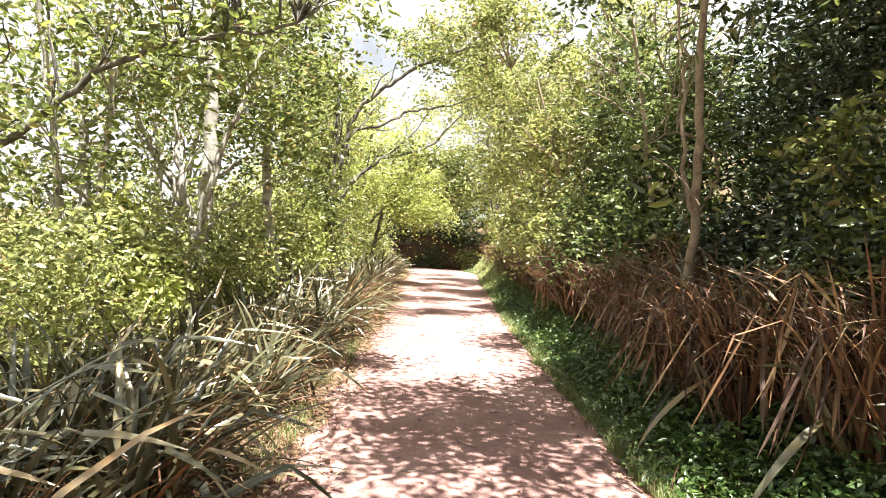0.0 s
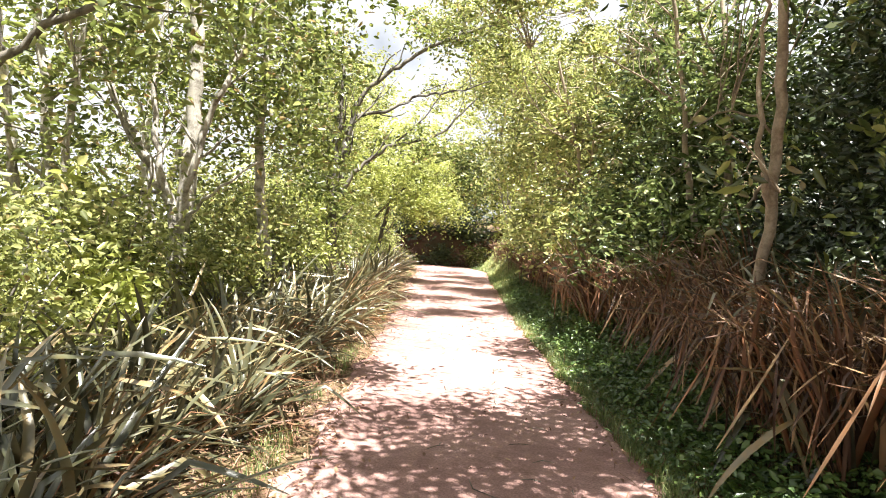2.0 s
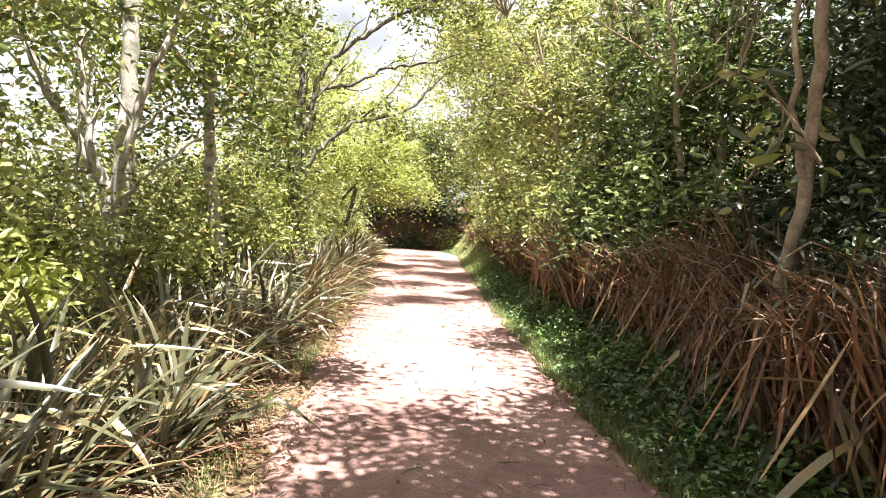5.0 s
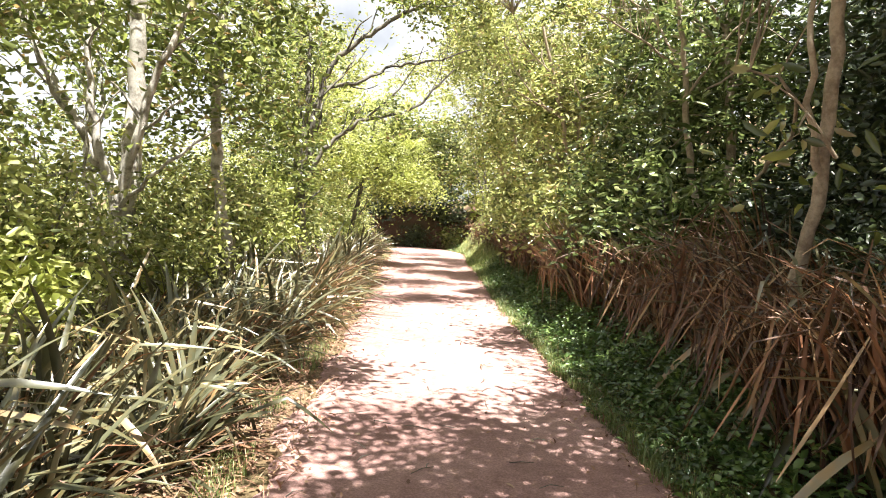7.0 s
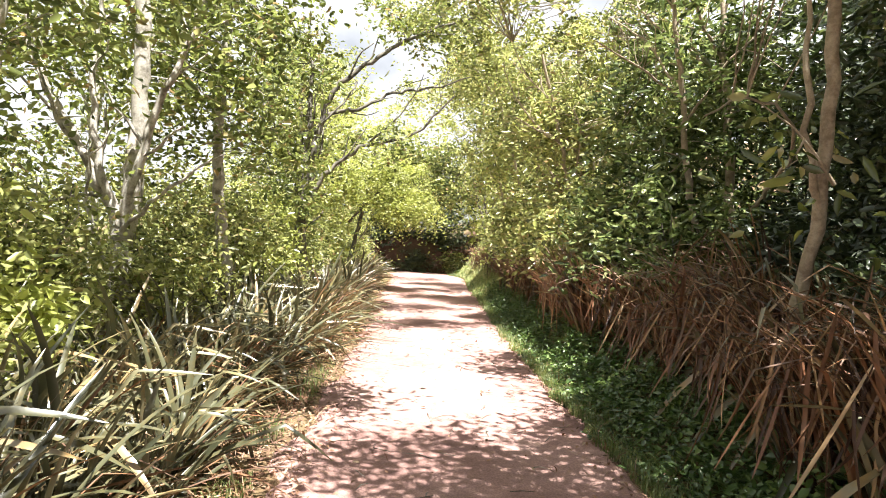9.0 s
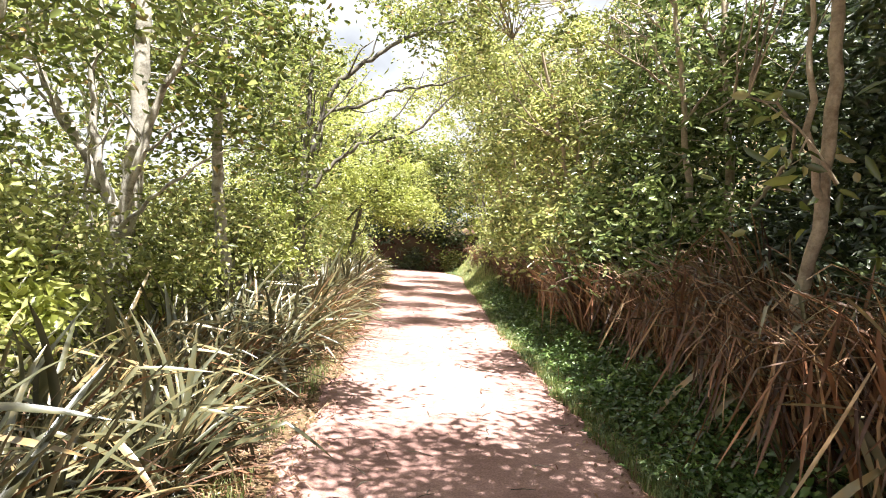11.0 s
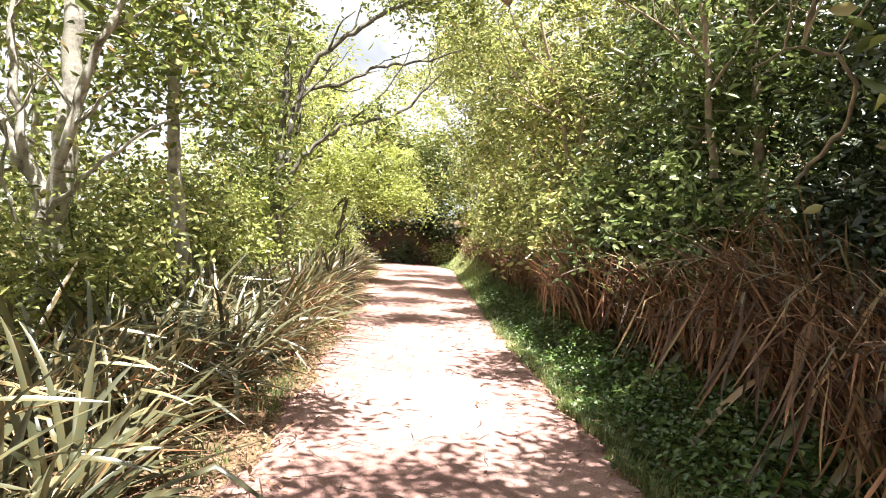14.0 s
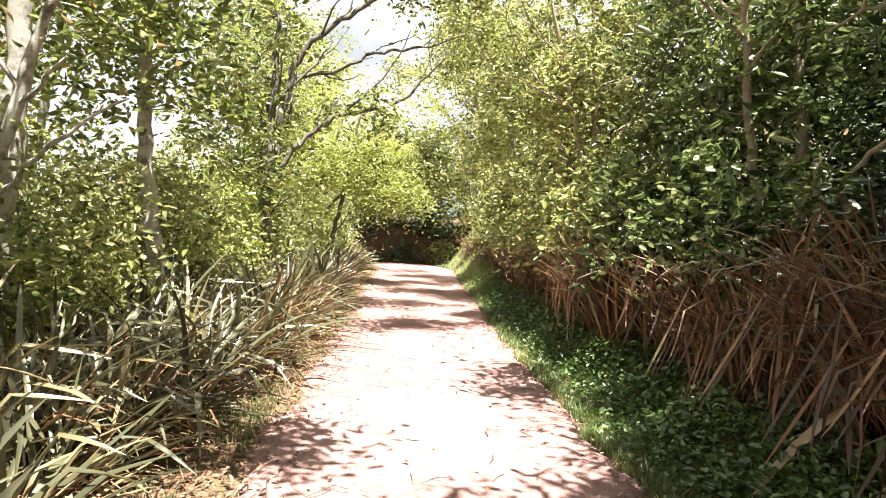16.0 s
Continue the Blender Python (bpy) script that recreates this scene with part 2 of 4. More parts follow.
def offshoots(pts, rad, length, depth, rng, out, tips, up=0.12, wander=0.16, kids=4, thin=0.55, first=0.3):
    n = len(pts)
    if depth == 0:
        for q in pts[n // 4:]:
            tips.append(q)
        return
    for _ in range(kids):
        k = int(n * rng.uniform(first, 0.98))
        v = unit(pts[min(k + 1, n - 1)] - pts[max(k - 1, 0)])
        side = unit(np.cross(v, rng.normal(size=3)))
        a = rng.uniform(0.5, 1.1)
        grow(pts[k], v * math.cos(a) + side * math.sin(a), length * thin * rng.uniform(0.7, 1.2), max(0.004, rad[k] * 0.55),
             depth - 1, rng, out, tips, up, wander, kids, thin)


# ---- the lie of the land ----


def smoothstep(a, b, x):
    t = np.clip((x - a) / (b - a), 0, 1)
    return t * t * (3 - 2 * t)


def centre(y):
    """The middle of the track, which bends to the left at its far end."""
    y = np.asarray(y, float)
    return 0.2 + 0.03 * np.sin(y * 0.5) - 0.10 * smoothstep(7, 16, y) - 0.045 * np.maximum(y - 29, 0) ** 2


def half_width(y):
    return 1.2 + 0.28 * smoothstep(11, 22, y) + 0.3 * smoothstep(22, 34, y)


def land(x, y):
    x, y = np.asarray(x, float), np.asarray(y, float)
    z = -0.02 * np.clip(y, -60, 60)
    z = z + 0.16 * smoothstep(1.5, 2.4, x) + 0.30 * np.clip(x - 2.6, 0, 12) + 0.45 * np.clip(x - 7.0, 0, 10) + 0.06 * smoothstep(-1.3, -2.0, x)
    z = z - 0.05 * np.clip(-3.5 - x, 0, 30)
    away = np.abs(x) > 1.5
    return z + 0.025 * np.sin(x * 2.3 + y * 0.7) * away


def patch(xs, ys, zf, name, mat):
    X, Y = np.meshgrid(xs, ys)
    V = np.stack([X.ravel(), Y.ravel(), zf(X, Y).ravel()], 1)
    w = len(xs)
    i = (np.arange(len(ys) - 1)[:, None] * w + np.arange(w - 1)[None]).reshape(-1, 1)
    return mesh_of(name, V, [i + [[0, 1, w + 1, w]]], mat)


far = [60, 90, 140, 220, 350, 600, 1000, 2000]
gx = np.concatenate([[-v for v in far[::-1]], np.arange(-40, -6, 2), np.arange(-6, 6.01, 0.2), np.arange(8, 42, 2), far])
gy = np.concatenate([[-v for v in far[::-1]], np.arange(-40, -4, 2), np.arange(-4, 40, 0.4), np.arange(40, 60, 2), far])
tagged(part("ground", patch(gx, gy, land, "ground", M_GROUND)), "grassy earth ground beside the dirt track", "ground", kind="structure")


def build_track():
    ys = np.arange(-6, 38, 0.08)
    u = np.linspace(-1, 1, 44)
    V = []
    for y in ys:
        c, h = float(centre(y)), float(half_width(y))
        hl = h + 0.17 * noise.noise((0, y * 1.1, 1)) + 0.10 * noise.noise((0, y * 4.3, 2))
        hr = h + 0.17 * noise.noise((5, y * 1.1, 1)) + 0.10 * noise.noise((5, y * 4.3, 2))
        for s in u:
            x = c + s * (hl if s < 0 else hr)
            ruts = -0.022 * (math.exp(-((s + 0.5) / 0.2) ** 2) + math.exp(-((s - 0.55) / 0.2) ** 2))
            z = -0.02 * y + 0.035 + ruts + 0.012 * noise.noise((x * 2, y * 2, 0)) + 0.004 * noise.noise((x * 9, y * 9, 3))
            edge = max(0, (abs(s) - 0.86) / 0.14)
            V.append((x, y, z - 0.07 * edge * edge))
    w = len(u)
    i = (np.arange(len(ys) - 1)[:, None] * w + np.arange(w - 1)[None]).reshape(-1, 1)
    me = mesh_of("dirt_track", np.array(V), [i + [[0, 1, w + 1, w]]], M_PATH)
    tagged(part("road", me), "red-brown dirt track dappled with leaf shadows", "dirt road", kind="structure")


build_track()


def build_bank():
    """The cut earth bank round which the track bends."""
    xs = np.arange(-16, 9, 0.25)
    prof = [(0, -0.15), (0.15, 0.3), (0.35, 0.8), (0.6, 1.25), (1.0, 1.6), (1.8, 1.75), (4.5, 2.1), (8, 1.2), (10, -0.3)]
    V = []
    for x in xs:
        y0 = 34.6 + 0.03 * (x + 2) ** 2 * (x > -2) - 0.12 * max(0, -x - 6)
        for dy, h in prof:
            nz = noise.noise((x * 0.9, dy * 1.5, 4))
            V.append((x, y0 + dy + 0.25 * nz, -0.7 + h * (1 + 0.25 * noise.noise((x * 0.5, 0, 9))) + 0.12 * nz))
    w = len(prof)
    i = (np.arange(len(xs) - 1)[:, None] * w + np.arange(w - 1)[None]).reshape(-1, 1)
    me = mesh_of("earth_bank", np.array(V), [i + [[0, w, w + 1, 1]]], M_BANK)
    tagged(part("earth_bank", me), "dark red-brown cut earth bank at the bend", "bank", kind="structure")


build_bank()


def build_grass_bank():
    """The steep grassy side of the lane, rising to the right of the track where it bends away."""
    rng = np.random.default_rng(9)
    ys, us = np.arange(17, 33.2, 0.2), np.linspace(0, 1, 12)

    def at(y, u):
        e = centre(np.minimum(y, 31.6)) + half_width(y) - 0.05
        lump = np.array([noise.noise((a * 4, b * 0.8, 5)) for a, b in zip(np.ravel(u), np.ravel(y))]).reshape(np.shape(u))
        return e + u * 1.15 + 0.08 * lump, y, -0.02 * y - 0.05 + (1.75 * u ** 1.35 + 0.15 * lump * u) * smoothstep(17, 26, y)

    Y, U = np.meshgrid(ys, us, indexing="ij")
    V = np.stack(at(Y, U), -1).reshape(-1, 3)
    w = len(us)
    i = (np.arange(len(ys) - 1)[:, None] * w + np.arange(w - 1)[None]).reshape(-1, 1)
    me = mesh_of("grass_bank", V, [i + [[0, 1, w + 1, w]]], M_GROUND)
    tagged(part("grass_bank", me), "steep grassy bank rising beside the bend of the track", "bank", kind="structure")
    n = 16000
    y, u = rng.uniform(17, 33, n), rng.uniform(0, 1, n)
    p = np.stack(at(y, u), 1)
    v, f = blades(n, p[:, 1], p[:, 0], p[:, 2], 0.2, 0.011)
    tagged(part("bank_grass", mesh_of("bank_grass", v, f, M_TURF_LIT)), "grass covering the lane's bank, coloured lighter as if sunlit", "grass", "", "stuff")


# ---- trees ----


def nearest(p, cloud):
    return cloud[np.argmin(((cloud - p) ** 2).sum(1))]


def clusters(lobes, rng, size, per):
    """Leafy sprays filling a few lobes (centre, radii, count): their middles, and the leaf points round them."""
    mids, pts = [], []
    for c, rad, count in lobes:
        d = unit(rng.normal(size=(count, 3)))
        m = np.array(c) + d * (rng.uniform(0.05, 1, count) ** 0.5)[:, None] * np.array(rad)
        mids.append(m)
    mids = np.concatenate(mids)
    for m in mids:
        k = int(per * rng.uniform(0.35, 1.65))
        sz = size * rng.uniform(0.55, 1.25)
        out = unit(rng.normal(size=3) * [1, 1, 0.4])
        q = rng.normal(0, 1, (k, 3)) * [sz, sz, sz * 0.42] + np.outer(rng.normal(0, sz * 0.8, k), out)
        q[:, 2] -= 0.35 * (q[:, :2] ** 2).sum(1) / sz
        pts.append(m + q)
    return mids, np.concatenate(pts)


def tree(x, y, height, r, seed, bark, leaf, label, lobes, lean=(0, 0), stems=1, kids=5, per=60, size=0.2, length=0.105, width=0.056,
         limbs=(), first=0.32, rich=True, droop=0.25, extra=(), guide=(), group="trees along the track"):
    rng = np.random.default_rng(seed)
    z = float(land(x, y)) - 0.05
    e = thing("tree", x, y, z, label, "tree", group)
    o = np.array([x, y, z])
    out, tips = [], []
    for k in range(stems):
        a = rng.uniform(0, 6.28)
        sp = 0.0 if k == 0 else 0.3
        top = (x + lean[0] + sp * height * math.cos(a) * 0.6, y + lean[1] + sp * height * math.sin(a) * 0.6, z + height * (1 if k == 0 else 0.85))
        foot = (x + 0.12 * k * math.cos(a), y + 0.12 * k * math.sin(a), z)
        mid = [foot[i] * 0.6 + top[i] * 0.4 + rng.normal(0, 0.10) for i in range(3)]
        pts = smooth_line([foot, *guide] if guide else [foot, mid, top], 0.16, rng, 0.012)
        rad = np.linspace(r * (1 if k == 0 else 0.7), r * 0.28, len(pts))
        rad[:3] *= (1.5, 1.25, 1.1)
        out.append((pts, rad, 3))
        offshoots(pts, rad, height * 0.5, 2, rng, out, tips, kids=kids, first=first)
    for ctrl, lr, *bare in limbs:
        pts = smooth_line(ctrl, 0.14, rng, 0.018)
        rad = np.linspace(lr, lr * 0.3, len(pts))
        out.append((pts, rad, 3))
        if not bare:
            offshoots(pts, rad, 1.5, 1, rng, out, tips, kids=6, first=0.15)
    mids, leaves = clusters(lobes, rng, size, per)
    for c, spread, n in extra:
        leaves = np.concatenate([leaves, np.array(c) + rng.normal(size=(n, 3)) * spread])
    wood = np.concatenate([p for p, _, k in out if k >= 1])
    for m in mids:
        p = nearest(m, wood)
        if np.linalg.norm(m - p) < 2.2:
            pts = smooth_line([p, (p + m) / 2 + rng.normal(0, 0.08, 3) + [0, 0, 0.05], m], 0.15, rng, 0.012)
            out.append((pts, np.linspace(0.009, 0.003, len(pts)), 0))
    for n, (p, rr, k) in enumerate(out):
        if k >= 2:
            v, f = join([tube(p - o, rr, 9 if k == 3 else 6, rng, 0.05)])
            name = "trunk" if k == 3 and n == 0 else "limb" if k == 3 else "branch"
            part(name, mesh_of(name, v, f, bark), e)
    v, f = join([tube(p - o, rr, 5 if k else 3) for p, rr, k in out if k < 2])
    tagged(part("twig_work", mesh_of("twig_work", v, f, bark), e), kind="stuff")
    v, f = leaf_cloud(leaves - o, length, width, rng, rich=rich, droop=droop)
    part("crown", mesh_of("crown", v, f, leaf), e)
    return e


PALE = "slender pale grey tree with small green leaves"
# left of the track: open crowns with sky between
tree(-3.46, 8.55, 6.6, 0.13, 11, M_BARK_PALE, M_LEAF_L, "stout pale grey tree forking low into several limbs", [((-3.3, 9.4, 3.9), (1.6, 0.9, 1.7), 46), ((-2.5, 8.0, 3.7), (0.7, 0.8, 0.7), 10), ((-4.1, 8.3, 3.5), (0.8, 0.8, 0.6), 12)], per=58, size=0.24, lean=(0.1, 0.05), kids=4, first=0.5,
     limbs=[([(-3.36, 8.5, 1.3), (-3.26, 8.45, 1.66), (-3.16, 8.4, 2.0), (-3.09, 8.4, 2.3), (-2.95, 8.4, 2.65), (-2.7, 8.4, 3.2), (-2.5, 8.4, 4.0)], 0.06), ([(-3.39, 8.5, 1.2), (-3.44, 8.42, 1.45), (-3.74, 8.4, 2.08), (-4.04, 8.4, 2.57), (-4.3, 8.4, 3.08), (-4.5, 8.4, 3.8)], 0.07),
            ([(-3.4, 8.48, 1.35), (-3.57, 8.36, 2.0), (-3.64, 8.36, 2.59), (-3.62, 8.36, 3.23), (-3.55, 8.4, 4.1)], 0.05),
            ([(-3.3, 8.4, 1.25), (-2.96, 8.2, 1.54), (-2.67, 8.1, 1.78), (-2.17, 8.1, 2.09)], 0.028, 1), ([(-3.45, 8.4, 0.9), (-3.6, 8.2, 1.5), (-3.5, 8.1, 2.0), (-3.2, 8.1, 2.4)], 0.022, 1)])
tree(-4.35, 7.6, 5.6, 0.085, 12, M_BARK_PALE, M_LEAF_L, PALE, [((-4.6, 7.6, 3.3), (1.5, 1.4, 2.0), 42)], per=58, size=0.24, lean=(-0.6, 0.2), stems=3, kids=4)
tree(-2.6, 10.0, 6.5, 0.095, 13, M_BARK_PALE, M_LEAF_L, PALE, [((-2.9, 10.6, 3.8), (1.4, 1.5, 2.3), 70), ((-1.9, 9.8, 4.8), (1.0, 1.0, 0.9), 14)], per=58, size=0.24, lean=(-0.12, 0.1), kids=5, first=0.45)
tree(-2.38, 14.0, 4.9, 0.105, 14, M_BARK_DARK, M_LEAF_L, "grey tree whose bare branches arch over the dirt track",
     [((-3.2, 14.4, 3.8), (1.2, 1.4, 2.1), 66), ((-2.6, 13.8, 2.2), (0.6, 0.7, 0.7), 14), ((-1.2, 14, 3.2), (0.9, 0.6, 0.35), 7), ((-0.2, 14, 5.6), (1.5, 1.0, 0.5), 18)], per=62, size=0.22, lean=(-0.1, 0), kids=4, first=0.5,
     limbs=[([(-2.4, 14, 2.3), (-2.35, 13.95, 3.0), (-2.2, 13.95, 3.8), (-2.01, 14, 4.16), (-1.59, 14, 4.52), (-0.85, 14, 5.04), (-0.21, 14, 5.39), (0.6, 13.8, 5.6)], 0.07),
            ([(-2.15, 13.95, 3.59), (-1.46, 14, 3.81), (-0.82, 14, 4.15), (-0.06, 14, 4.25), (0.6, 14, 4.5)], 0.04),
            ([(-2.4, 14, 1.9), (-2.2, 13.95, 2.35), (-1.86, 14, 2.73), (-1.33, 14, 3.11), (-0.56, 14, 3.22), (-0.09, 14, 3.68), (0.3, 14, 4.1)], 0.05),
            ([(-1.33, 14, 3.11), (-0.9, 13.9, 3.5), (-0.5, 13.9, 4.0), (-0.3, 13.9, 4.5)], 0.022, 1), ([(-2.5, 14.2, 0.2), (-2.65, 14.2, 1.2), (-2.75, 14.2, 2.4), (-2.6, 14.2, 3.6)], 0.06)])
tree(-3.4, 17.5, 6.4, 0.09, 15, M_BARK_PALE, M_LEAF_S, PALE, [((-3.4, 17.5, 4.4), (1.5, 1.6, 2.6), 110)], stems=2, kids=4, size=0.25, length=0.1, width=0.055)
tree(-2.6, 21.0, 4.6, 0.08, 16, M_BARK_DARK, M_LEAF_Y, "young tree with bright yellow-green foliage over the track",
     [((-0.5, 20.3, 2.3), (0.7, 0.8, 0.6), 26), ((-1.5, 20.6, 2.9), (1.5, 1.4, 1.3), 110), ((-2.8, 21, 3.6), (1.3, 1.6, 1.9), 80)], lean=(0.9, -0.3), stems=2, kids=6, per=120,
     length=0.085, width=0.046, size=0.22, limbs=[([(-2.5, 21, 1.6), (-1.6, 20.6, 2.6), (-0.5, 20.2, 2.7), (0.1, 20, 2.1)], 0.04)])
# the two lobes near z 5, out of view, are added to cast shade
tree(-4.9, 5.9, 5.5, 0.10, 17, M_BARK_DARK, M_LEAF_L, "grey tree with a dark low limb reaching over the hedge",
     [((-5.0, 6.2, 3.0), (1.7, 1.4, 1.9), 44), ((-2.6, 6.1, 3.7), (1.4, 0.8, 0.6), 16), ((-2.4, 6.6, 4.9), (1.5, 1.2, 0.5), 55), ((-0.3, 6.1, 5.0), (0.6, 0.45, 0.3), 16)], per=58, size=0.24, lean=(-0.4, 0.2), kids=4,
     limbs=[([(-4.9, 5.9, 1.7), (-4.2, 6.1, 2.2), (-3.35, 6.1, 2.95), (-2.7, 6.1, 3.2), (-1.5, 6.1, 3.4)], 0.05)])
tree(-5.2, 11.5, 6.4, 0.10, 18, M_BARK_PALE, M_LEAF_L, PALE, [((-5.3, 11.5, 3.8), (1.9, 1.9, 2.6), 55)], stems=2, kids=4, size=0.28, per=58)
tree(-4.6, 25.0, 7.5, 0.10, 19, M_BARK_PALE, M_LEAF_Y, "young tree with bright yellow-green foliage", [((-4.0, 25, 5.0), (2.1, 2.2, 3.2), 150)], stems=2, kids=5, per=60, length=0.13, width=0.07, size=0.3)

TAN = "straight tan-barked tree rising out of the hedge"
BROAD = "tall broad-leaved tree leaning over the track"
BIG = dict(length=0.13, width=0.052)
# both crown lobes lie out of view, placed to shade track and hedge
tree(2.2, 5.75, 6.6, 0.048, 31, M_BARK_TAN, M_LEAF_R, TAN, [((1.25, 3.7, 5.4), (1.65, 1.5, 0.9), 120), ((2.9, 4.6, 4.8), (1.0, 1.6, 0.9), 75)], lean=(-0.3, -0.1), kids=6, first=0.55, per=55, size=0.22, droop=0.5, **BIG,
     limbs=[([(2.1, 5.2, 1.68), (2.0, 5.1, 1.94), (1.92, 5.1, 2.23), (1.88, 5.1, 2.62), (1.8, 5.1, 3.6)], 0.022, 1),
            ([(2.03, 5.0, 1.8), (1.84, 4.98, 2.03), (1.65, 4.96, 2.14), (1.58, 4.95, 2.2)], 0.011, 1),
            ([(1.84, 4.98, 2.03), (1.76, 4.97, 1.95), (1.72, 4.95, 1.85)], 0.006, 1),
            ([(1.95, 5.0, 4.2), (1.8, 4.6, 4.9), (1.2, 4.0, 5.3), (0.2, 3.2, 5.6)], 0.03)],
     guide=[(2.12, 5.4, 1.2), (2.1, 5.2, 1.65), (2.06, 5.12, 2.1), (1.98, 5.05, 3.0), (1.85, 4.95, 6.5)],
     extra=[((1.62, 4.96, 2.16), (0.06, 0.06, 0.08), 12), ((1.74, 4.95, 1.88), (0.07, 0.06, 0.07), 14), ((2.35, 5.5, 1.9), (0.2, 0.15, 0.25), 22)])
# unseen tree added beside the start; its crown shades the near left hedge
tree(-4.4, 1.8, 6.0, 0.09, 41, M_BARK_PALE, M_LEAF_L, PALE, [((-2.9, 1.9, 5.2), (1.5, 1.5, 0.7), 75), ((-1.7, 3.1, 5.3), (0.7, 1.1, 0.4), 26), ((-4.6, 1.8, 4.6), (1.4, 1.4, 1.2), 30)], lean=(0.8, 0), stems=2, kids=4, per=58, size=0.24)
# unseen tree added behind the start; its crown shades the nearest ground
tree(3.4, 0.2, 6.6, 0.09, 39, M_BARK_TAN, M_LEAF_R, BROAD, [((0.2, 1.0, 6.0), (2.8, 1.5, 0.9), 130), ((3.0, 0.4, 5.0), (1.6, 1.5, 1.5), 60)], lean=(-1.0, 0.4), stems=2, kids=5, per=55, size=0.25, **BIG)
# crown over the bend, added to keep the earth bank in shadow
tree(3.6, 33.2, 6.5, 0.1, 40, M_BARK_DARK, M_LEAF_R, BROAD, [((0.2, 33.6, 4.4), (3.4, 2.0, 1.7), 150)], lean=(-1.5, 0), stems=2, kids=5, per=60, size=0.36, length=0.2, width=0.1)
# darker crown leaves stand for the shaded hollow; lobes near z 5 cast shade
tree(3.6, 9.2, 5.2, 0.08, 32, M_BARK_TAN, M_LEAF_G, BROAD, [((3.3, 10.0, 3.7), (1.3, 1.6, 1.7), 95), ((2.6, 5.9, 4.9), (1.0, 1.5, 0.8), 75), ((1.75, 8.3, 5.2), (0.5, 0.9, 0.4), 14)], lean=(-0.3, 0.3), stems=2, kids=5, per=70, size=0.2, **BIG,
     limbs=[([(3.5, 8.6, 1.9), (3.3, 7.6, 2.3), (2.97, 7.0, 2.6), (2.57, 7.0, 2.78), (2.16, 7.0, 2.51)], 0.026, 1)])
# thin high lobes over the track are added to cast its shadow bands
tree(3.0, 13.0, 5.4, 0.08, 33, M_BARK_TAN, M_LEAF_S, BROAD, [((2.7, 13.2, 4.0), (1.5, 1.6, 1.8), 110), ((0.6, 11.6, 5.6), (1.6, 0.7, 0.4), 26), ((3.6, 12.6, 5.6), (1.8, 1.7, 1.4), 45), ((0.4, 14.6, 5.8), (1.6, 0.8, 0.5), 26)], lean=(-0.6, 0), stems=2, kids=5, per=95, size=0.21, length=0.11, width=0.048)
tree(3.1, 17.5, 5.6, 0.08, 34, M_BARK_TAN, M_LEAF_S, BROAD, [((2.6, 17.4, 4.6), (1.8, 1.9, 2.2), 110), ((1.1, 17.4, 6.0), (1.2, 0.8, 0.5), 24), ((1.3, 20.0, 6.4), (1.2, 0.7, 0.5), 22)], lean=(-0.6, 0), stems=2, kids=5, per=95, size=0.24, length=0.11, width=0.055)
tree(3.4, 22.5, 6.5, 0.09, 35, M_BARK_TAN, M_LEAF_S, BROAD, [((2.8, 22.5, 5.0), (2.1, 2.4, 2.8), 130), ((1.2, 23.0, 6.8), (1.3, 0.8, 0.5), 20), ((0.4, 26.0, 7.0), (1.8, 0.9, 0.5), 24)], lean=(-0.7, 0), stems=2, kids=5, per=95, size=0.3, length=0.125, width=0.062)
tree(5.4, 28.0, 8.0, 0.1, 36, M_BARK_TAN, M_LEAF_Y, BROAD, [((4.7, 27.6, 5.6), (1.8, 2.6, 3.3), 150)], lean=(-0.8, 0), stems=2, kids=5, per=75, size=0.36, length=0.17, width=0.085)
# these two: leaves darkened for shade, second lobes added to block sun
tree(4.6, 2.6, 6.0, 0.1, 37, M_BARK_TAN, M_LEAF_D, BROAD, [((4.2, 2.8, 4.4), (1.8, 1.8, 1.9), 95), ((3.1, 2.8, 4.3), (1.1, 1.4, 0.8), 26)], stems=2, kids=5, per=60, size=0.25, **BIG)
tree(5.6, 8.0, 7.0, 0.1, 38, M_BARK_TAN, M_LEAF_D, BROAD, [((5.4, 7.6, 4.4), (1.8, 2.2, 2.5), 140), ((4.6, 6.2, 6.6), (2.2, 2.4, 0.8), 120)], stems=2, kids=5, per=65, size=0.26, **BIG)

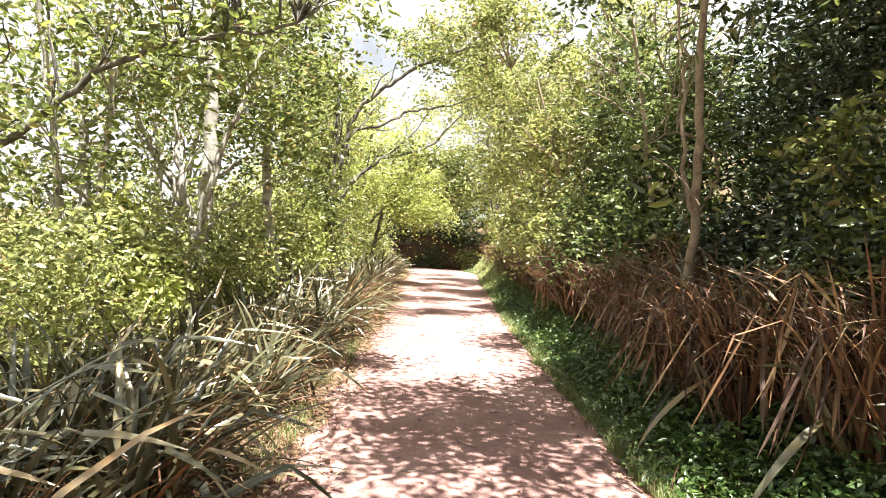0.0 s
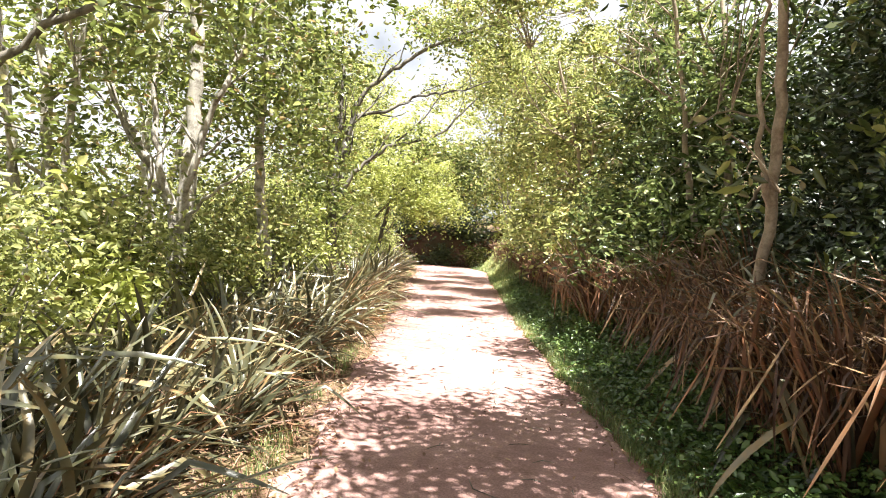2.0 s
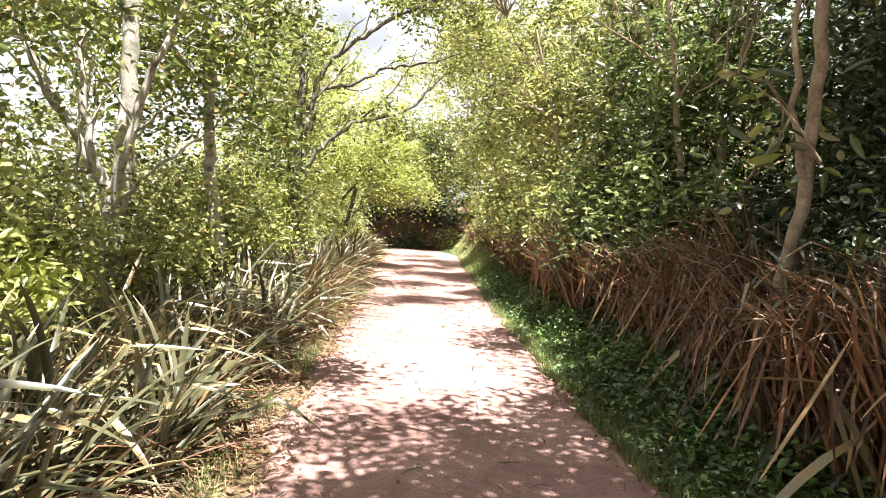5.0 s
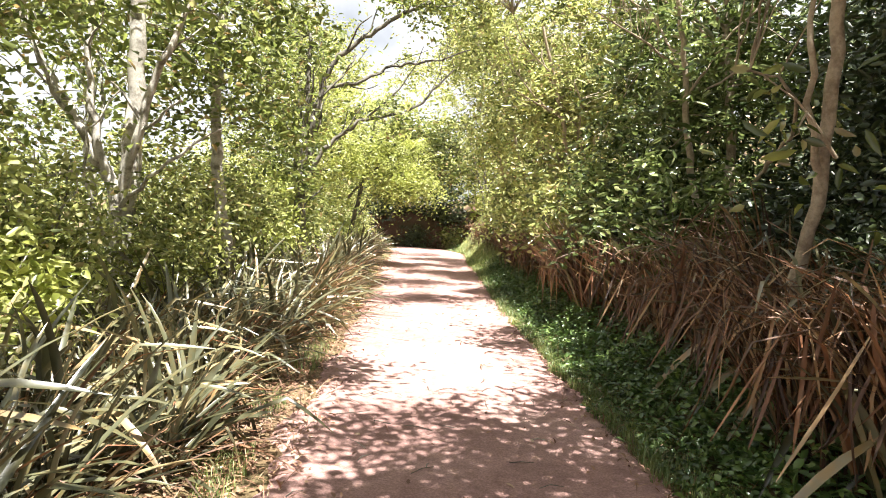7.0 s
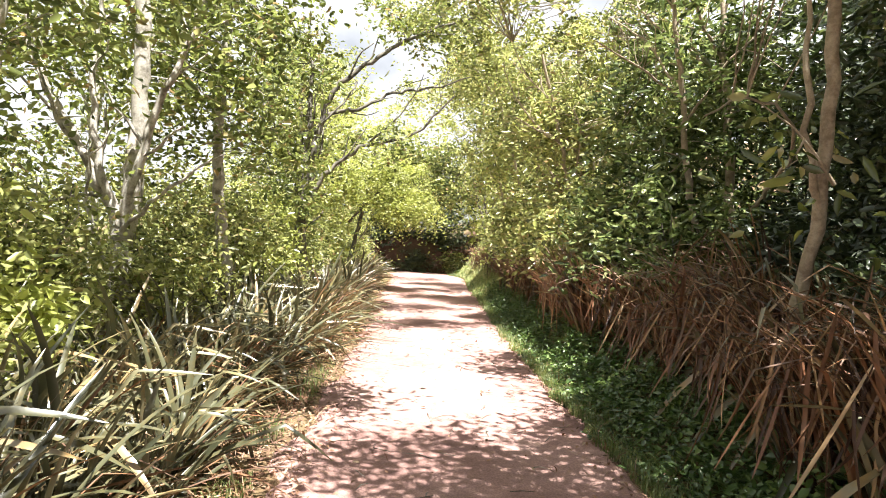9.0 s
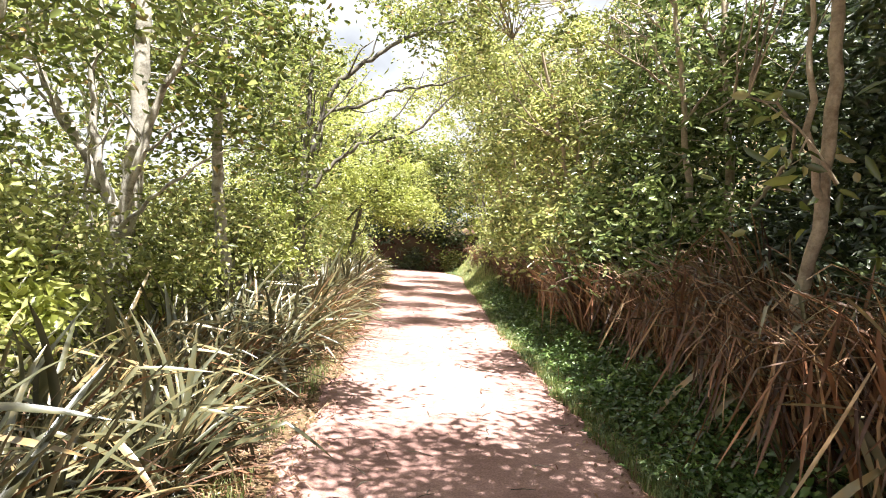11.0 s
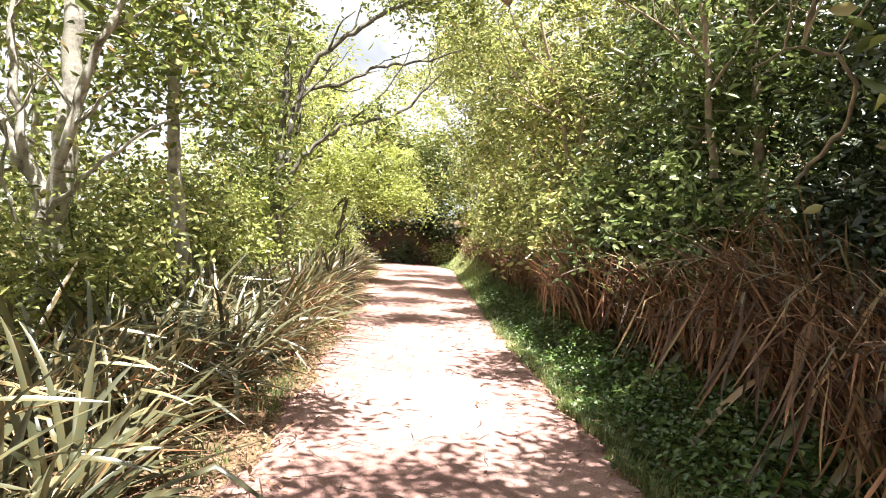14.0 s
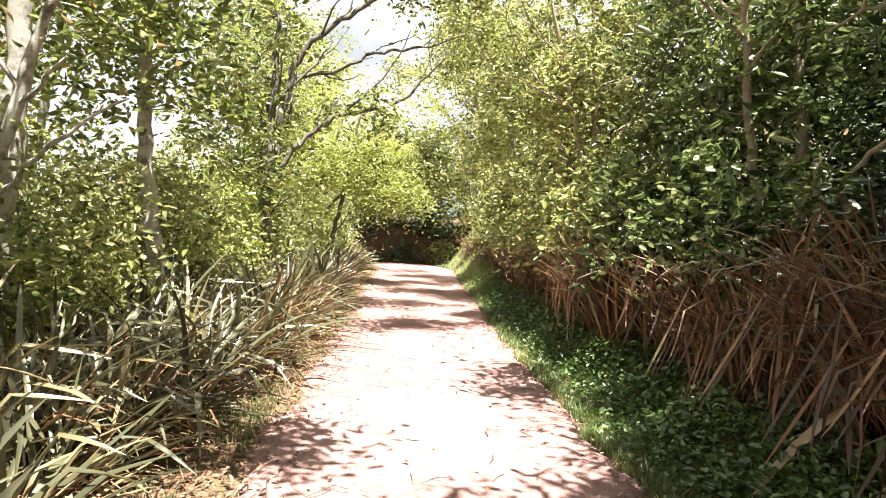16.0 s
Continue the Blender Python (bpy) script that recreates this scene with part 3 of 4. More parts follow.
# ---- shrubs ----


def shrub(x, y, rx, ry, height, n, seed, leaf, label, length=0.09, width=0.042, zc=0.55, size=0.15, stems=9, rich=True, lift=0.0, over=False, group="shrubs beside the track"):
    rng = np.random.default_rng(seed)
    z = float(land(x, y))
    e = thing("shrub", x, y, z, label, "shrub", group)
    per = 34
    lump = noise.noise((seed * 0.7, x, y))
    lobes = [((0, 0, height * zc + lift), (rx, ry, height * 0.48), int(n / per * 0.7)), ((rx * 0.3 * lump, -ry * 0.3, height * 0.35 + lift), (rx * 1.1, ry * 1.1, height * 0.3), int(n / per * 0.3))]
    _, p = clusters(lobes, rng, size, per)
    p = p[p[:, 2] > 0.03]
    if over:
        p = p[(x + p[:, 0] > 2.8) | (p[:, 2] > 1.0 + 0.3 * rng.normal(size=len(p)) * 0.6)]
    v, f = leaf_cloud(p, length, width, rng, rich=rich)
    part("foliage", mesh_of("foliage", v, f, leaf), e)
    for k in range(stems):
        q = p[rng.integers(len(p))]
        a = np.array([rng.normal(0, 0.12), rng.normal(0, 0.12), -0.05])
        pts = smooth_line([a, a * 0.5 + q * [0.35, 0.35, 0.55], q], 0.15, rng, 0.02)
        v, f = join([tube(pts, np.linspace(0.018, 0.005, len(pts)), 5)])
        part("stem", mesh_of("stem", v, f, M_BARK_PALE if k % 2 else M_BARK_DARK), e)
    return e


LUSH = "leafy green shrub standing behind the hedge"
DARKS = "dense shrub behind the hedge, its leaves coloured dark as shade"
# beyond the left hedge, open and sunlit, the sun also put into leaf colour
for k, (x, y, rx, ry, h, n) in enumerate([(-3.2, 5.2, .8, .8, 1.7, 2600), (-3.3, 6.8, .7, .9, 2.0, 3000), (-4.6, 7.2, 1.0, 1.1, 2.4, 3200), (-3.1, 8.8, .8, 1.0, 2.2, 3600),
        (-4.4, 9.6, 1.1, 1.1, 2.2, 3000), (-3.2, 11.4, .9, 1.2, 2.3, 4200), (-3.3, 13.4, .9, 1.2, 2.2, 4200), (-4.8, 13.8, 1.2, 1.4, 2.4, 3200), (-3.2, 15.8, .9, 1.3, 2.2, 4200),
        (-3.3, 18.5, 1.0, 1.4, 2.6, 4200), (-4.9, 17.5, 1.4, 1.6, 3.6, 4200), (-3.3, 21.8, 1.1, 1.6, 2.6, 4200), (-3.4, 25.5, 1.2, 2.0, 3.0, 4200), (-3.8, 30.0, 1.3, 2.0, 3.2, 3800),
        (-6.5, 21, 2, 2.4, 4.2, 4200), (-6.5, 5.0, 1.4, 1.4, 2.3, 2600), (-7.2, 10.5, 1.6, 1.6, 2.0, 2400), (-9.5, 5.5, 2.2, 2, 1.6, 2600), (-11, 9.5, 2.6, 2.2, 2.0, 3000), (-10.5, 14, 2.6, 2.4, 2.2, 3200), (-12, 20, 3, 3, 3, 3200), (-6.0, 9.0, 1.4, 1.4, 2.6, 3000), (-6.3, 13, 1.5, 1.6, 3.0, 3200)]):
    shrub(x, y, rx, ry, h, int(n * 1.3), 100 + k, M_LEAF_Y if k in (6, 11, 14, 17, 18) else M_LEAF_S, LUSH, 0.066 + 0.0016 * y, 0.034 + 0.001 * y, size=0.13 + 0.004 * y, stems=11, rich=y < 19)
# the mass behind the right hedge; m=1 leaves are darkened to stand for shade
# big-leaved shrubs past x 6 are added backing that closes off the sky
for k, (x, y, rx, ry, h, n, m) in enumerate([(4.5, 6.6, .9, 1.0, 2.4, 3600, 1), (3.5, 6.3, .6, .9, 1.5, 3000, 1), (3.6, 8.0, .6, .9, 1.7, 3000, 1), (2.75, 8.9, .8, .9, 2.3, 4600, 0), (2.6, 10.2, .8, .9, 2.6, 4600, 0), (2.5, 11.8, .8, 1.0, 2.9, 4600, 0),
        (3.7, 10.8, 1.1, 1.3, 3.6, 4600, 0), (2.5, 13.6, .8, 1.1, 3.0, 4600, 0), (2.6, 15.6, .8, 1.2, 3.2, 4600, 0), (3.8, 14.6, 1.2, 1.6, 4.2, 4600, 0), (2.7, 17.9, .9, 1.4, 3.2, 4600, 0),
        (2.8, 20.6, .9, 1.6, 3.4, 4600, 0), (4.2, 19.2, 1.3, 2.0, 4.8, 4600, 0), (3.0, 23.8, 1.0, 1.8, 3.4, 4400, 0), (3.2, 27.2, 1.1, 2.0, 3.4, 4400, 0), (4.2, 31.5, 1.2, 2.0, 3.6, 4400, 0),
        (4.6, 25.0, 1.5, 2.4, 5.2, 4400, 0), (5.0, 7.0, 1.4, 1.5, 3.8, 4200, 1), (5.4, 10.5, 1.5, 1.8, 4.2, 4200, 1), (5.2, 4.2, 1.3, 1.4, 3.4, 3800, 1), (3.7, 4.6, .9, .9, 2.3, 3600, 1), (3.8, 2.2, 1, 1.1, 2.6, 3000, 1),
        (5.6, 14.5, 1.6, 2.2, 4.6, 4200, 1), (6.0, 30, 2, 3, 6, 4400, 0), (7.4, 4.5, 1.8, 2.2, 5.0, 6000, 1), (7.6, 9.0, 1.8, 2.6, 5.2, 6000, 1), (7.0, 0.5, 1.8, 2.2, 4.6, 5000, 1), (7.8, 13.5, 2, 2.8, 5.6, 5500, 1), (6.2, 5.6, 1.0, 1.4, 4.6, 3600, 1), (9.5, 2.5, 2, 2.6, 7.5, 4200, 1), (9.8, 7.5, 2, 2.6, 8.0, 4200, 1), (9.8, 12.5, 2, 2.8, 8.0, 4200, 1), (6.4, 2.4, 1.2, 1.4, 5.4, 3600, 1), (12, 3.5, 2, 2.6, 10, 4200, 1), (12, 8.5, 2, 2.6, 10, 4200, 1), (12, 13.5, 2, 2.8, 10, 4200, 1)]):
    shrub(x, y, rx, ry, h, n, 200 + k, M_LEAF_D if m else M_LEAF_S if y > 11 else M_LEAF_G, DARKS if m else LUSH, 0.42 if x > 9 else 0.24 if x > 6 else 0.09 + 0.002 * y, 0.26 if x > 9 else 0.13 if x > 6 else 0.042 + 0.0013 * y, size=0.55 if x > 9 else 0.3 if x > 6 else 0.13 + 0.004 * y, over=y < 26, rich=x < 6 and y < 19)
shrub(-3.0, 6.2, 0.32, 0.35, 1.75, 420, 261, M_LEAF_Y, "bright green broad-leaved bush rising behind the hedge", 0.11, 0.06, zc=0.72, size=0.13, stems=6)
shrub(3.35, 5.1, 0.6, 0.7, 2.7, 2600, 262, M_LEAF_R, "leafy sunlit shrub growing over the hedge", 0.115, 0.05, size=0.15, over=True)
shrub(3.2, 3.9, 0.5, 0.6, 2.3, 1800, 263, M_LEAF_R, "leafy sunlit shrub growing over the hedge", 0.115, 0.05, size=0.15, over=True)
for k, (x, y) in enumerate([(1.4, 34.3), (-0.6, 34.5), (-2.6, 34.6), (-4.6, 34.4)]):
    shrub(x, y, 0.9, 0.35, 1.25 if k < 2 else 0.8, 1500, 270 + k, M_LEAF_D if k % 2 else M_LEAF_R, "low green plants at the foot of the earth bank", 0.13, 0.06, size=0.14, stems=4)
# thicket on and behind the bank that closes the view
for k, (x, y, rx, ry, h, n) in enumerate([(-6, 37, 2, 1.6, 5, 4200), (-2.6, 36.6, 2, 1.3, 3.4, 4200), (0.8, 36.8, 2, 1.4, 4, 4200), (4.0, 36.0, 2, 1.8, 5.2, 4200), (-9.5, 35.5, 2.2, 2, 5, 3800),
        (-4, 40, 3, 2, 8, 4600), (0.5, 41, 3, 2, 12, 6000), (5, 41, 3, 2.4, 12, 6000), (-10, 41, 3, 2.4, 6.5, 4200), (-2.2, 43, 2.4, 2.4, 11, 5000)]):
    # shrubs 1 and 2 take the dark leaf colour for shade above the bank
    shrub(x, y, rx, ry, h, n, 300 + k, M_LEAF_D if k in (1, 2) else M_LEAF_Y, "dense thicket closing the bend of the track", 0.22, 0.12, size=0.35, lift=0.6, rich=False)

# ---- strap-leaved hedge plants ----


def strap_mesh(name, length, width, arch, mat, rng, kink=0.0, segs=9, root=1.0, at=0.5, tip=7.0):
    """A long strap leaf from its base at the origin, rising along +z and arching towards +x, creased along the midrib, its edges a little ragged."""
    V, F = [], []
    x = z = 0.0
    a = 0.0
    twist = rng.normal(0, 0.5)
    sway = rng.normal(0, 0.14)
    for i in range(segs + 1):
        t = i / segs
        w = width * (0.8 + 0.3 * t) * (1 - t ** tip) * min(1, root + 5 * t) * (1 + rng.normal(0, 0.07)) + 0.003
        tw = twist * t
        y0 = sway * length * t * t
        nx, nz = math.cos(a), -math.sin(a)
        for s, lift in ((-1, 0.22), (0, 0), (1, 0.22)):
            V.append((x + nx * (-w * lift) + s * w * 0.5 * math.sin(tw) * nx, y0 + s * w * 0.5 * math.cos(tw), z + nz * (-w * lift) + s * w * 0.5 * math.sin(tw) * nz))
        a += (arch / segs) * (0.4 + 1.2 * t) + (kink if i == int(segs * at) else 0)
        x += math.sin(a) * length / segs
        z += math.cos(a) * length / segs
    for i in range(segs):
        o = i * 3
        F += [(o, o + 1, o + 4, o + 3), (o + 1, o + 2, o + 5, o + 4)]
    return mesh_of(name, np.array(V), [np.array(F)], mat)


def data_of(me):
    v = np.empty(len(me.vertices) * 3, np.float32)
    me.vertices.foreach_get("co", v)
    f = np.array([p.vertices[:] for p in me.polygons])
    return v.reshape(-1, 3), f


def leaf_kinds(segs):
    """The leaf shapes: green straps, then stiff dead straps snapped over near the top, then hanging strands."""
    r = np.random.default_rng(21)
    green = [strap_mesh("strap_leaf", r.uniform(0.75, 1.2), r.uniform(0.028, 0.056), r.uniform(-0.2, 1.1), M_STRAP, r, r.choice([0, 0, 0.5, 1.0, 1.6]), segs, at=r.choice([0.45, 0.6, 0.75]), tip=5.0) for _ in range(16)]
    dead = [strap_mesh("dry_leaf", r.uniform(0.95, 1.4), r.uniform(0.014, 0.036), r.uniform(-0.2, 0.75), M_DRY, r, r.choice([0, 0, 0.4, 0.9]), segs, at=r.choice([0.7, 0.8]), tip=4.0) for _ in range(16)]
    dead += [strap_mesh("dead_strand", r.uniform(0.4, 0.8), r.uniform(0.012, 0.024), r.uniform(-0.7, 0.8), M_DRY, r, r.choice([0, 0.3, -0.3, 0.8]), segs, root=0.15) for _ in range(8)]
    return green, dead


GREEN, DRYM = leaf_kinds(9)
GREEN_D, DRY_D = [[data_of(m) for m in kind] for kind in leaf_kinds(5)]


def strap_leaves(rng, skirt):
    """Poses of one plant's leaves: (dry?, variant, matrix). Leaves lean towards the track: +x, or with skirt (a tall, mostly dead plant) -x."""
    got = []

    def leaf(dry, k, x, y, z, az, tilt, size):
        got.append((dry, k, pose(x, y, z, 0, 0, az) @ pose(0.03, 0, 0, 0, tilt, 0) @ Matrix.Scale(size, 4)))

    if not skirt:
        for k in range(18):
            leaf(0, rng.integers(16), rng.normal(0.04, 0.08), rng.normal(0, 0.1), 0.03, rng.normal(0, 58), rng.uniform(22, 68), rng.uniform(0.8, 1.2))
        for k in range(22):
            leaf(0, rng.integers(16), rng.normal(0, 0.1), rng.normal(0, 0.1), 0.03, rng.uniform(0, 360), rng.uniform(0, 28), rng.uniform(0.6, 1.05))
        for k in range(17):
            leaf(1, rng.integers(16), 0.05, rng.normal(0, 0.08), 0.05, rng.normal(0, 65), rng.uniform(30, 88), rng.uniform(0.5, 0.85))
    else:
        for k in range(13):
            leaf(0, rng.integers(16), rng.normal(0, 0.06), rng.normal(0, 0.1), 0.04, rng.normal(180, 60), rng.uniform(0, 24), rng.uniform(0.85, 1.1))
        for k in range(30):
            leaf(1, rng.integers(16), rng.uniform(-0.08, 0.12), rng.normal(0, 0.09), 0.03, rng.normal(180, 50), rng.uniform(0, 22), rng.uniform(0.85, 1.08))
        for k in range(16):
            leaf(1, rng.integers(16), rng.uniform(-0.06, 0.1), rng.normal(0, 0.09), 0.03, rng.normal(180, 35), rng.uniform(16, 32), rng.uniform(0.95, 1.15))
        for k in range(16):
            leaf(1, rng.integers(16), rng.uniform(-0.5, 0.0), rng.normal(0, 0.15), rng.uniform(0.9, 1.2), rng.uniform(70, 290), rng.uniform(65, 135), rng.uniform(0.25, 0.5))
        for k in range(5):
            leaf(0, rng.integers(16), rng.uniform(-0.3, 0.1), rng.normal(0, 0.12), rng.uniform(0.85, 1.1), rng.uniform(60, 300), rng.uniform(20, 80), rng.uniform(0.4, 0.6))
        for k in range(12):
            leaf(1, 16 + rng.integers(8), -rng.uniform(0.2, 0.6), rng.normal(0, 0.12), rng.uniform(0.85, 1.15), rng.normal(180, 70), rng.uniform(150, 195), 1.0)
    return got


def strap_plant(rng, skirt, label):
    e = thing("bromeliad", 0, 0, -50, label, "hedge plant", "strap-leaved hedge plants")
    for dry, k, m in strap_leaves(rng, skirt):
        part("dry_leaf" if dry else "leaf", (DRYM if dry else GREEN)[k], e, "curled brown dead leaf" if dry else "", m)
    return e


def strap_bank(name, spots, rng, skirt, label):
    """Plants farther off, joined: leaves too small to pick apart."""
    for dry in (0, 1):
        V, F, o = [], [], 0
        for x, y, s, rot in spots:
            base = Matrix.Translation((x, y, float(land(x, y)) - 0.03)) @ pose(0, 0, 0, 0, 0, rot) @ Matrix.Scale(s, 4)
            for d, k, m in strap_leaves(rng, skirt):
                if d == dry:
                    v, f = (DRY_D if dry else GREEN_D)[k]
                    mm = np.array(base @ m)
                    V.append(v @ mm[:3, :3].T + mm[:3, 3]), F.append(f + o)
                    o += len(v)
        ob = part(name + ("_dead_leaves" if dry else "_leaves"), mesh_of(name, np.concatenate(V), [np.concatenate(F)], M_DRY_FAR if dry else M_STRAP_FAR))
        tagged(ob, label, "hedge", "", "stuff")


GREYGREEN = "grey-green strap-leaved bromeliad with arching leaves beside the track"
THATCH = "tall bromeliad with hanging brown dead leaves under green tops"
prng = np.random.default_rng(5)
left_kinds = [strap_plant(prng, False, GREYGREEN) for _ in range(6)]
right_kinds = [strap_plant(prng, True, THATCH) for _ in range(6)]


def plant_at(kinds, used, k, m):
    """The first of each kind is set down itself, later ones are copies."""
    if k not in used:
        used.add(k)
        kinds[k].matrix_basis = m
    else:
        copy_thing(kinds[k], m)


def hedge(kinds, rows, y0, y_near, y1, gap, skirt, name, label, x_of, size):
    used, spots = set(), []
    for row in rows:
        y = y0 + prng.uniform(0, gap)
        while y < y1:
            x = x_of(y) + row + prng.normal(0, 0.09)
            s = size * prng.uniform(0.8, 1.15)
            rot = prng.normal(0, 14) if skirt else prng.normal(0, 22)
            if (2.7 if skirt else 1.7) < y < y_near:
                z = float(land(x, y)) - 0.03
                plant_at(kinds, used, int(prng.integers(len(kinds))) if len(used) == len(kinds) else len(used), pose(x, y, z, prng.normal(0, 5), prng.normal(4, 6) if not skirt else 0, rot) @ Matrix.Scale(s, 4))
            else:
                spots.append((x, y, s, rot))
            y += gap * prng.uniform(0.75, 1.25)
    strap_bank(name, spots, prng, skirt, label)


hedge(left_kinds, (0, -0.5, -1.0), -2.5, 9.4, 33, 0.42, False, "far_hedge", "grey-green strap-leaved hedge running along the track",
      lambda y: -1.68 - 0.38 * smoothstep(9, 20, y) - 0.34 * smoothstep(15, 26, y) - 0.06 * max(0, y - 26) ** 1.6, 0.98)
hedge(right_kinds, (0, 0.5), -2.5, 9.2, 30, 0.34, True, "far_thatch_hedge", "tall strap-leaved hedge with brown hanging dead leaves",
      lambda y: 2.52 + 0.14 * smoothstep(5, 3.6, y) + 0.08 * math.sin(y) + 0.25 * smoothstep(12, 26, y), 0.98)

# plants that stand forward of the row and hide the foot of the tan tree
for k, (x, y) in enumerate([(2.16, 4.75), (2.12, 5.1), (2.2, 4.35)]):
    copy_thing(right_kinds[k], pose(x, y, float(land(x, y)) - 0.03, 0, 0, 12 - 14 * k) @ Matrix.Scale(0.94, 4))

# ---- ground cover, grass and litter ----


def scatter(n, y0, y1, near=True):
    """Rows thin out with distance."""
    u = R.random(n)
    return y0 + (y1 - y0) * (u ** 1.7 if near else u)


def ground_cover():
    n = 30000
    y = scatter(n, 1.5, 33)
    x = centre(y) + half_width(y) + 0.02 + R.beta(1.3, 1.5, n) * 1.15 - 0.09 + 0.16 * np.array([noise.noise((3, b * 1.6, 0)) + 0.6 * noise.noise((3, b * 6, 0)) for b in y])
    clump = np.array([noise.noise((a * 1.8, b * 1.8, 2)) for a, b in zip(x, y)])
    rise = np.clip((x - centre(y) - half_width(y)) / 0.5, 0, 1)
    z = land(x, y) + 0.02 + R.random(n) * (0.05 + 0.34 * rise * (0.7 + clump))
    v, f = leaf_cloud(np.stack([x, y, z], 1), 0.055, 0.036, R, droop=0.0, up=1.3, spread=0.5)
    tagged(part("ground_cover", mesh_of("ground_cover", v, f, M_WEED)), "low leafy green weeds along the foot of the hedge", "weeds", "", "stuff")
    n = 6000
    y = scatter(n, 1.5, 20)
    x = centre(y) + half_width(y) + 0.25 + R.random(n) * 0.75
    z = land(x, y) + 0.05 + R.random(n) * 0.5 * np.clip(x - 1.5, 0.2, 1)
    v, f = leaf_cloud(np.stack([x, y, z], 1), 0.07, 0.045, R, droop=0.1, up=1.0, spread=0.5)
    tagged(part("broad_weeds", mesh_of("broad_weeds", v, f, M_WEED)), "broad-leaved dark green weeds under the hedge", "weeds", "", "stuff")


def blades(n, y, x, z, height, width):
    a = R.uniform(0, 6.28, n)
    d = np.stack([np.cos(a), np.sin(a), np.zeros(n)], 1)
    s = np.stack([-np.sin(a), np.cos(a), np.zeros(n)], 1)
    b = np.stack([x, y, z], 1)
    h = (height * R.uniform(0.4, 1.3, n))[:, None]
    up = np.array([0, 0, 1.0])
    m = b + up * h * 0.6 + d * h * 0.15
    t = b + up * h * 0.85 + d * h * R.uniform(0.2, 0.8, n)[:, None]
    v = np.stack([b - s * width, b + s * width, m + s * width * 0.7, m - s * width * 0.7, t], 1).reshape(-1, 3)
    i = (np.arange(n) * 5)[:, None]
    return v, [i + [[0, 1, 2, 3]], i + [[3, 2, 4]]]


def grass():
    n = 18000
    y = scatter(n, 1.5, 33)
    tuft = np.array([noise.noise((8, b * 2.1, 0)) + 0.7 * noise.noise((8, b * 7, 0)) for b in y])
    x = centre(y) + half_width(y) - 0.10 - 0.12 * tuft + np.abs(R.normal(0, 0.16, n))
    v, f = blades(n, y, x, land(x, y) + 0.01, 0.12, 0.003)
    tagged(part("verge_grass", mesh_of("verge_grass", v, f, M_GRASS)), "short green grass on the verge of the track", "grass", "", "stuff")
    n = 9000
    y = scatter(n, 1.5, 33)
    x = centre(y) - half_width(y) - 0.02 - np.abs(R.normal(0, 0.2, n))
    keep = np.array([noise.noise((a * 1.5, b * 1.2, 7)) for a, b in zip(x, y)]) > -0.1
    x, y = x[keep], y[keep]
    v, f = blades(len(x), y, x, land(x, y), 0.10, 0.003)
    tagged(part("sparse_grass", mesh_of("sparse_grass", v, f, M_GRASS)), "sparse dry grass tufts at the hedge foot", "grass", "", "stuff")
    n = 16000
    x = -R.uniform(3.6, 22, n)
    y = R.uniform(0, 40, n)
    v, f = blades(n, y, x, land(x, y), 0.5, 0.012)
    tagged(part("field_grass", mesh_of("field_grass", v, f, M_GRASS)), "tall sunlit grass in the field past the hedge", "grass", "", "stuff")


def litter():
    n = 22000
    y = scatter(n, 1.5, 30)
    side = R.random(n)
    edge = centre(y) - half_width(y)
    x = np.where(side < 0.72, edge - 0.15 + R.normal(0, 0.22, n), np.where(side < 0.96, centre(y) + half_width(y) + R.normal(0, 0.12, n), centre(y) + R.uniform(-1, 1, n) * 1.2))
    off = np.abs(x - centre(y)) / half_width(y)
    z = np.maximum(land(x, y) + 0.01, -0.02 * y + 0.04 - 0.07 * np.clip((off - 0.86) / 0.14, 0, 1) ** 2) + R.random(n) * 0.015
    p = np.stack([x, y, z], 1)
    h = n // 2
    v, f = leaf_cloud(p[:h], 0.045, 0.022, R, droop=0.0, up=3.0, spread=0.5, fold=0.1)
    tagged(part("leaf_litter", mesh_of("leaf_litter", v, f, M_LITTER)), "dry brown leaf litter scattered on the track", "leaf litter", "", "stuff")
    q = p[h:][side[h:] < 0.96]
    v, f = leaf_cloud(q, 0.16, 0.007, R, droop=0.0, up=3.0, spread=0.4, fold=0.1, rich=False)
    tagged(part("straw_litter", mesh_of("straw_litter", v, f, M_LITTER)), "pale dry straw lying along the edge of the track", "straw", "", "stuff")


def fallen_twigs():
    """Small dead twigs and leaf stalks lying on the track."""
    rng = np.random.default_rng(31)
    rods = []
    for _ in range(110):
        y = rng.uniform(3.2, 12)
        x = float(centre(y)) + rng.uniform(-1.1, 1.1)
        a, n = rng.uniform(0, 3.14), rng.uniform(0.06, 0.28)
        d = np.array([math.cos(a), math.sin(a), 0]) * n
        p = np.array([x, y, -0.02 * y + 0.036])
        bend = np.array([-d[1], d[0], 0]) * rng.normal(0, 0.15)
        rods.append(tube(np.array([p, p + d * 0.5 + bend + [0, 0, 0.006], p + d]), [0.003, 0.0035, 0.002], 4))
    v, f = join(rods)
    tagged(part("fallen_twigs", mesh_of("fallen_twigs", v, f, M_BARK_DARK)), "small dead twigs fallen on the dirt track", "twigs", "", "stuff")


